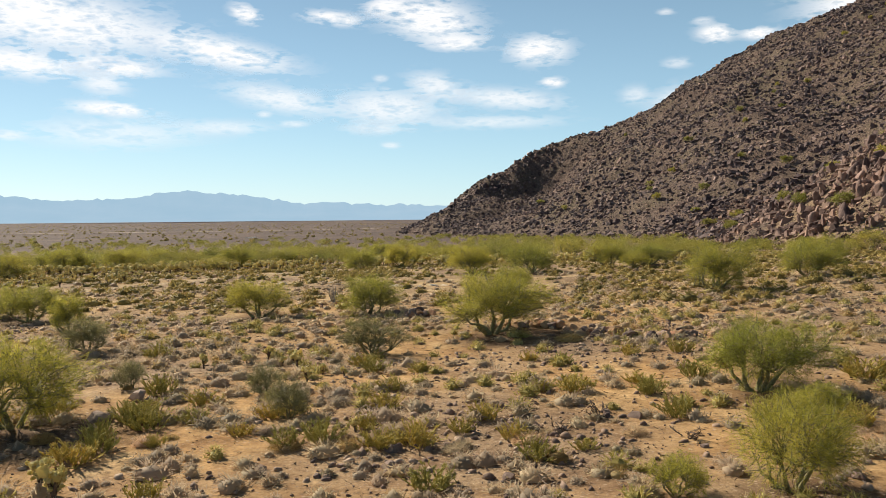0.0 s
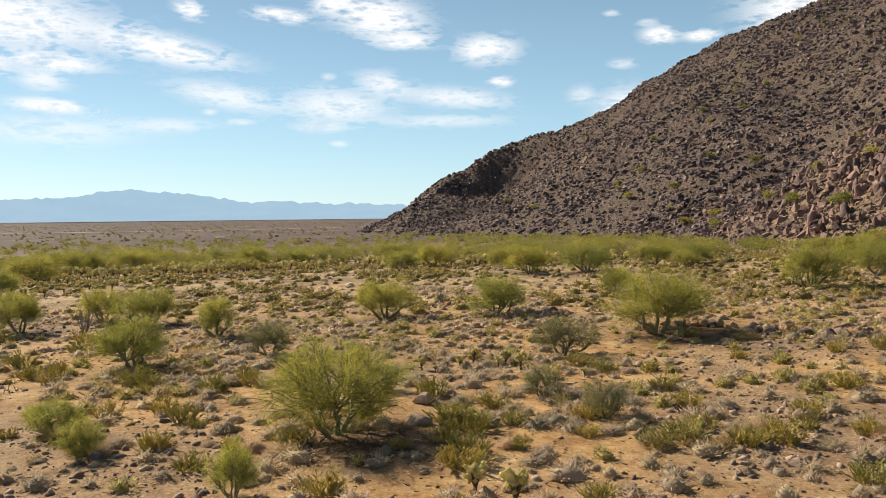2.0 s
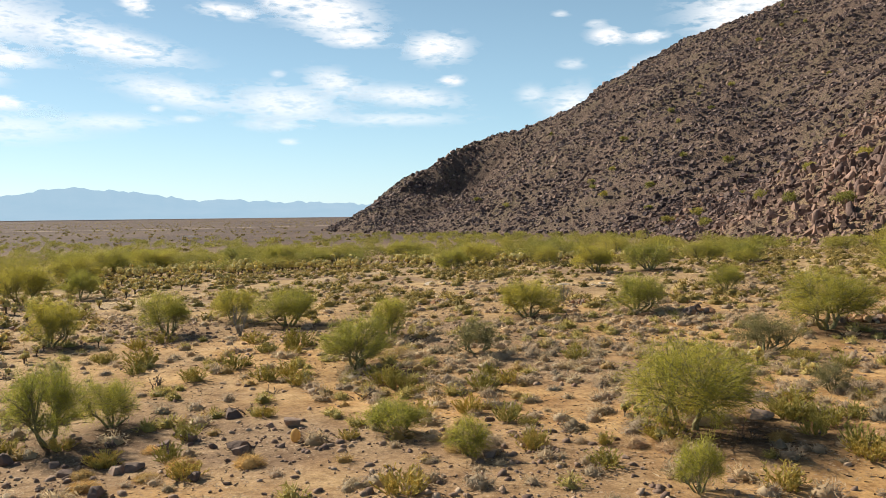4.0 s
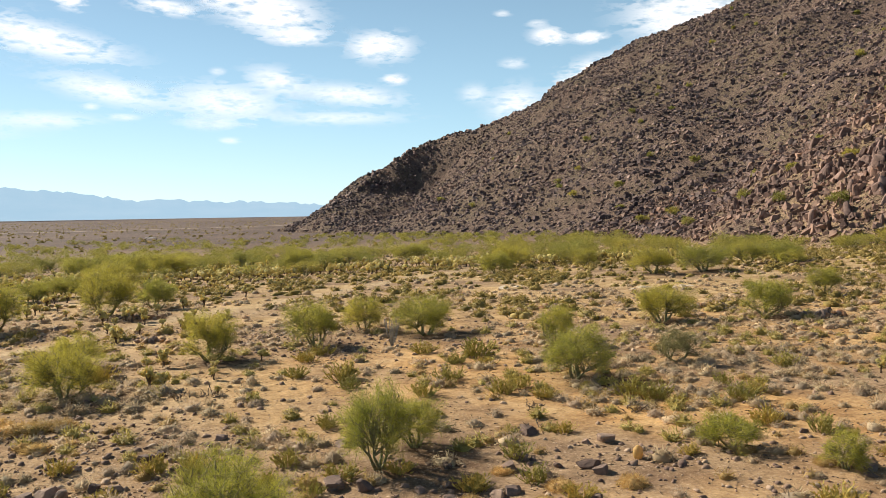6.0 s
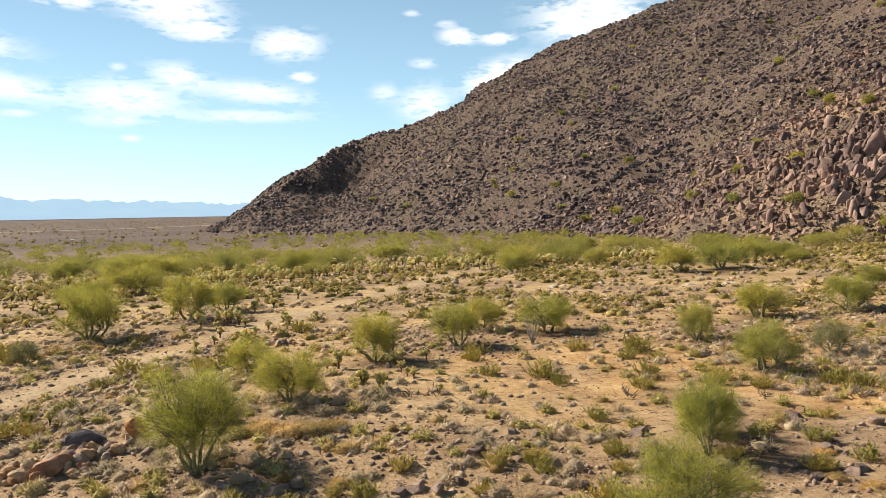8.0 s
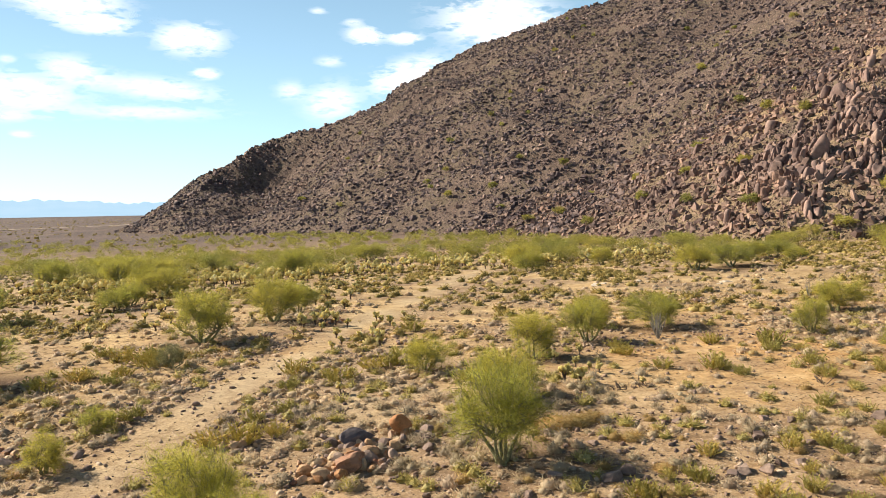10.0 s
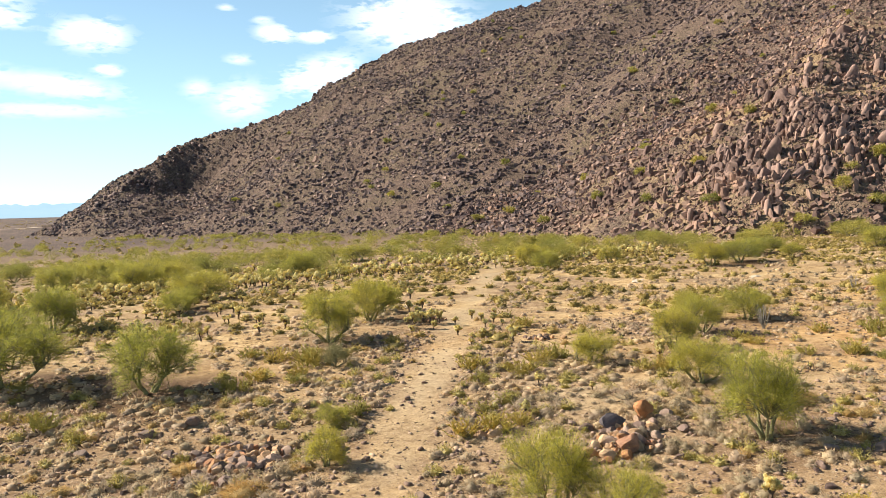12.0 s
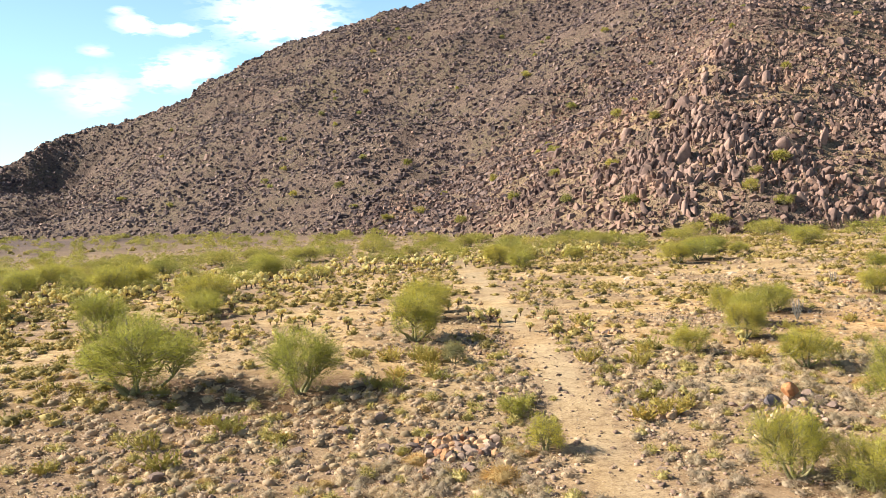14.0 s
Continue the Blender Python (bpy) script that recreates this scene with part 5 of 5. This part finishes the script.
for x, y in list(zip(sx, sy))[:270]:
    s = 0.08 + 0.19 * rng.uniform() ** 2
    GREY_ROCKS.at(x, y, s, s, sink=-0.2 * s)

stone_meshes = [mesh_np("stone", *rock_shape(2, 740 + k, 1.2, 0.8, 6), (RED_ROCK, TAN_STONE, GREY_ROCK, TAN_STONE, GREY_ROCK)[k % 5]) for k in range(10)]


def stone_pile(x, y, rx, ry, turn, count, size, seed):
    """A low heap of orange and red stones, the larger ones on top of each other."""
    r = np.random.default_rng(seed)
    ob = tagged(new("stone_pile"), "low heap of orange, tan and grey-purple stones", "stones", "stone piles")
    ob.matrix_basis = Matrix.LocRotScale((x, y, float(plain_z(x, y))), Euler((0, 0, turn)), (1, 1, 1))
    for k in range(count):
        a, d = r.uniform(0, 6.28), abs(r.normal(0, 0.5))
        px, py = rx * d * math.cos(a), ry * d * math.sin(a)
        wx, wy = x + px * math.cos(turn) - py * math.sin(turn), y + px * math.sin(turn) + py * math.cos(turn)
        s = size * (0.3 + 0.7 * r.uniform(0, 1) ** 1.6)
        up = float(plain_z(wx, wy)) - float(plain_z(x, y)) + max(0.0, 0.35 * size * (1 - d)) * r.uniform(0, 1) + 0.3 * s
        b = part("stone", stone_meshes[r.integers(10)], ob)
        b.matrix_basis = Matrix.LocRotScale((px, py, up), Euler((r.normal(0, 0.3), r.normal(0, 0.3), r.uniform(0, 6.3))), (s, s, s))
    return ob


stone_pile(2.4, 36.9, 1.7, 0.55, -0.3, 60, 0.32, 1)
stone_pile(5.4, 34.3, 2.1, 0.55, -0.5, 90, 0.34, 2)
stone_pile(8.1, 33.0, 1.5, 0.5, 0.0, 50, 0.3, 13)
stone_pile(-9.5, 48.5, 1.6, 0.7, 0.2, 30, 0.28, 3)
stone_pile(-4.4, 42.3, 1.7, 0.7, 0.1, 40, 0.36, 4)
stone_pile(-49.6, 26.3, 2.6, 2.0, 0.4, 170, 0.33, 5)
stone_pile(-62.6, 32.3, 2.9, 2.3, 1.2, 210, 0.36, 6)
stone_pile(-46.4, 28.7, 0.7, 0.5, 0.2, 8, 0.34, 11)
stone_pile(-53.2, 29.8, 1.2, 0.7, 0.2, 12, 0.24, 12)
stone_pile(-50.8, 50.1, 1.5, 0.8, 0.3, 34, 0.26, 7)
stone_pile(-45.1, 55.0, 1.6, 0.7, 0.2, 34, 0.26, 8)
stone_pile(-42.5, 44.5, 1.3, 0.8, 0.0, 30, 0.24, 9)
stone_pile(-18.6, 51.9, 1.5, 0.6, 0.0, 22, 0.26, 10)
PALE_ROCK = stone_material("sun_bleached_rock", ((0.0, (0.5, 0.4, 0.3)), (1.0, (0.68, 0.58, 0.46))), 5.0, True, 0.9, dust=(0.6, 0.5, 0.39))
PALE_ROCKS = Kind([rock_maker(790 + k, PALE_ROCK, "pale sun-bleached boulder among low scrub", 0.7) for k in range(3)])
for x, y, s in ((-18.9, 66.4, 0.62), (-17.8, 67.4, 0.42), (-17.2, 68.0, 0.35), (-14.8, 66.6, 0.45), (-13.9, 66.2, 0.3), (-8.6, 62.0, 0.66), (-9.6, 61.6, 0.35), (-5.6, 61.2, 0.5), (-4.9, 61.8, 0.4), (-6.6, 60.2, 0.3), (-11.9, 65.6, 0.3)):
    PALE_ROCKS.at(x, y, s, s * 0.9, sink=0.05)
for name, mat, x, y, s, flat, up, label in (("dark_boulder", DARK_ROCK, -49.3, 27.3, 0.62, 0.75, 0.3, "large dark slate boulder on a heap of stones"), ("orange_boulder", ORANGE_ROCK, -47.6, 27.6, 0.46, 0.95, 0.3, "rust-orange boulder beside a dark one"), ("red_boulder", RUST_ROCK, -49.9, 25.6, 0.6, 0.7, 0.22, "flat reddish boulder at the foot of the heap")):
    b = tagged(new(name, mesh_np(name, *rock_shape(3, 760 + len(name), 1.15, flat, 12), mat)), label, "boulder")
    b.matrix_basis = Matrix.LocRotScale((x, y, float(plain_z(x, y)) + up), Euler((0.1, -0.1, 0.6)), (s, s, s))

# ---------------------------------------------------------------- single plants
OCOTILLO_GREY = bark_material("grey_ocotillo_bark", (0.12, 0.112, 0.096), (0.29, 0.265, 0.23), 20)
OCOTILLOS = Kind([lambda: thing("ocotillo", "bare grey ocotillo with many thin upright canes", "ocotillo", "ocotillos", [("cane", mesh_np("cane", *c, OCOTILLO_GREY, True)) for c in ocotillo_canes(801)])])
for x, y, s, h in ((-29.2, 40.0, 1.25, 1.6), (-10.6, 49.3, 1.0, 1.3)):
    OCOTILLOS.at(x, y, s, h)
DEAD_CACTI = Kind([lambda k=k: tagged(new("dead_cactus", mesh_np("dead_cactus", *cane_clump(820 + k, 9, 4, 4, 1.1, 0, 0.5), DEAD_DARK, True)), "dead leafless cactus skeleton of dark twisted branches", "dead plant", "dead cacti") for k in range(3)])
for x, y in ((2.5, 18.0), (-2.6, 19.6), (5.4, 17.3), (-36.6, 29.4), (-37.6, 29.4), (-29.5, 26.9), (-46.8, 30.0), (-48.6, 33.7), (-65.4, 38.3), (-11.2, 16.9), (-12.8, 17.2), (-25.2, 22.4), (-24.8, 25.0), (-21.6, 24.0), (3.5, 19.6)):
    DEAD_CACTI.at(x, y, rng.uniform(0.6, 0.9), rng.uniform(0.45, 0.7))
barrel_v, barrel_t = ICO[3]
rib = 1 + 0.08 * np.cos(12 * np.arctan2(barrel_v[:, 1], barrel_v[:, 0]))
barrel = tagged(new("barrel_cactus", mesh_np("barrel_cactus", barrel_v * np.stack([rib * 0.14, rib * 0.14, 0 * rib + 0.21], 1), barrel_t, STRAW, True)), "golden ribbed barrel cactus on stony soil", "cactus")
barrel.matrix_basis = pose(-23.1, 18.9, float(plain_z(-23.1, 18.9)) + 0.15)

# ---------------------------------------------------------------- clouds
def cloud_material(name, density, lift, soft):
    m, nt, out = shader(name)
    tc = nt.nodes.new("ShaderNodeTexCoord").outputs["UV"]
    mp = nt.nodes.new("ShaderNodeVectorMath")
    mp.operation = "LENGTH"
    nt.links.new(tc, mp.inputs[0])
    st = nt.nodes.new("ShaderNodeMapping")
    st.inputs["Scale"].default_value = (1.0, 1.0, 3.2)
    nt.links.new(position(nt), st.inputs["Vector"])
    big = noisy(nt, 0.0055, 4, 0.5, st.outputs[0])
    fine = noisy(nt, 0.016, 5, 0.55, st.outputs[0])

    def maths(op, a, b, c=0.0):
        q = nt.nodes.new("ShaderNodeMath")
        q.operation = op
        for k, val in enumerate((a, b, c)):
            if isinstance(val, bpy.types.NodeSocket):
                nt.links.new(val, q.inputs[k])
            else:
                q.inputs[k].default_value = val
        return q.outputs[0]
    n = maths("MULTIPLY_ADD", fine, 0.38, maths("MULTIPLY", big, 0.62))
    rim = maths("POWER", mp.outputs["Value"], 1.7)
    v = maths("SUBTRACT", maths("MULTIPLY_ADD", n, 5.2, -2.6 + lift), rim)
    a = ramp(nt, maths("MULTIPLY_ADD", v, 0.5, 0.5), (0.5 - soft, (0, 0, 0)), (0.5 - 0.2 * soft, (0.35 * density, 0.35 * density, 0.35 * density)), (0.5 + soft, (density, density, density)))
    torn = maths("ADD", mp.outputs["Value"], maths("MULTIPLY_ADD", n, 2.6, -1.3))
    a = maths("MULTIPLY", a, ramp(nt, torn, (0.25, (1, 1, 1)), (0.8, (0, 0, 0))))
    e = nt.nodes.new("ShaderNodeEmission")
    nt.links.new(ramp(nt, maths("ADD", v, 0.3), (0.2, (0.82, 0.86, 0.92)), (0.8, (1.0, 1.0, 1.0))), e.inputs["Color"])
    e.inputs["Strength"].default_value = 0.7
    t = nt.nodes.new("ShaderNodeBsdfTransparent")
    mx = add(nt, "ShaderNodeMixShader")
    nt.links.new(a, mx.inputs[0])
    nt.links.new(t.outputs[0], mx.inputs[1])
    nt.links.new(e.outputs[0], mx.inputs[2])
    nt.links.new(mx.outputs[0], out.inputs[0])
    return m


CLOUD = cloud_material("cloud_vapour", 0.95, 0.78, 0.3)
SOFT_CLOUD = cloud_material("soft_cloud_vapour", 0.74, 0.74, 0.38)
THIN_CLOUD = cloud_material("thin_cloud_vapour", 0.55, 0.66, 0.4)


def cloud(az, el, wide, high, mat, label, tilt=0.0):
    """A bank of vapour far beyond the hill, bent along the sky; angles in degrees."""
    d = 4650.0
    n, m = 24, 10
    u, w = np.meshgrid(np.linspace(-1, 1, n), np.linspace(-1, 1, m))
    A = np.radians(az + u * wide * 0.66)
    E = np.radians(el + w * high * 0.66 + tilt * u * 1.3)
    v = np.stack([d * np.cos(E) * np.sin(A), d * np.cos(E) * np.cos(A), d * np.sin(E)], -1).reshape(-1, 3)
    i = (np.arange(m - 1)[:, None] * n + np.arange(n - 1)[None]).ravel()
    me = mesh_np("cloud", v, np.stack([i, i + 1, i + n + 1, i + n], 1), mat, True)
    flat = np.stack([u, w], -1).reshape(-1, 2)
    corner = np.empty(len(me.loops), np.int32)
    me.loops.foreach_get("vertex_index", corner)
    me.uv_layers.new(name="UVMap").data.foreach_set("uv", flat[corner].astype(np.float32).ravel())
    return tagged(new("cloud", me), label, "cloud", "clouds")


BANKS = ((-30.9, 12.3, 20.5, 5.4, -1.03), (-20.4, 10.8, 12.8, 2.5, -1.07), (-32.0, 9.5, 9.0, 2.2, -0.37), (-26.7, 9.6, 7.4, 1.5, -0.31), (-26.9, 7.0, 6.4, 1.2, -0.13), (-18.6, 13.2, 2.6, 1.6, -0.32), (-12.9, 13.1, 5.1, 1.2, -0.21), (-9.4, 13.9, 3.8, 1.6, 0.16), (-6.5, 13.1, 8.7, 3.8, -0.54), (-4.7, 11.6, 5.6, 1.4, 0.0), (0.8, 11.0, 5.5, 2.5, 0.0), (1.7, 8.9, 2.1, 0.9, 0.0), (12.1, 11.5, 3.2, 1.5, -0.07), (14.7, 11.3, 3.1, 1.0, 0.0), (21.0, 12.3, 10.3, 4.9, -0.21), (14.9, 8.9, 6.7, 2.9, 0.84))
LIGHT_BANKS = ((-27.4, 8.5, 3.8, 1.8, -0.16), (-16.4, 7.9, 9.6, 2.2, -0.8), (-9.3, 7.4, 9.6, 3.2, -0.2), (-6.1, 8.8, 5.1, 2.3, -0.43), (-1.3, 7.9, 9.6, 1.8, -0.4), (9.8, 7.2, 4.8, 3.1, 0.2))
WISPS = ((-2.2, 6.4, 12.5, 1.2), (-10.3, 6.0, 5.5, 1.0), (-9.8, 9.3, 1.3, 0.6), (-26.8, 5.5, 13.8, 2.5), (-20.1, 6.0, 8.0, 1.3), (-32.8, 5.2, 2.9, 0.9), (-15.6, 6.3, 2.6, 0.6), (-17.5, 6.9, 1.3, 0.6), (-9.2, 4.9, 1.8, 0.6), (7.1, 7.9, 2.6, 1.6), (9.7, 9.8, 2.4, 0.9), (9.0, 13.0, 1.5, 0.6), (11.3, 12.3, 1.9, 0.7))
for az, el, wide, high, tilt in LIGHT_BANKS:
    cloud(az, el, wide, high, SOFT_CLOUD, "soft white streak of cloud", tilt)
for az, el, wide, high, tilt in BANKS:
    cloud(az, el, wide, high, CLOUD, "bright white ragged cloud in a pale sky", tilt)
for az, el, wide, high in WISPS:
    cloud(az, el, wide, high, THIN_CLOUD, "thin white wisp of cloud")
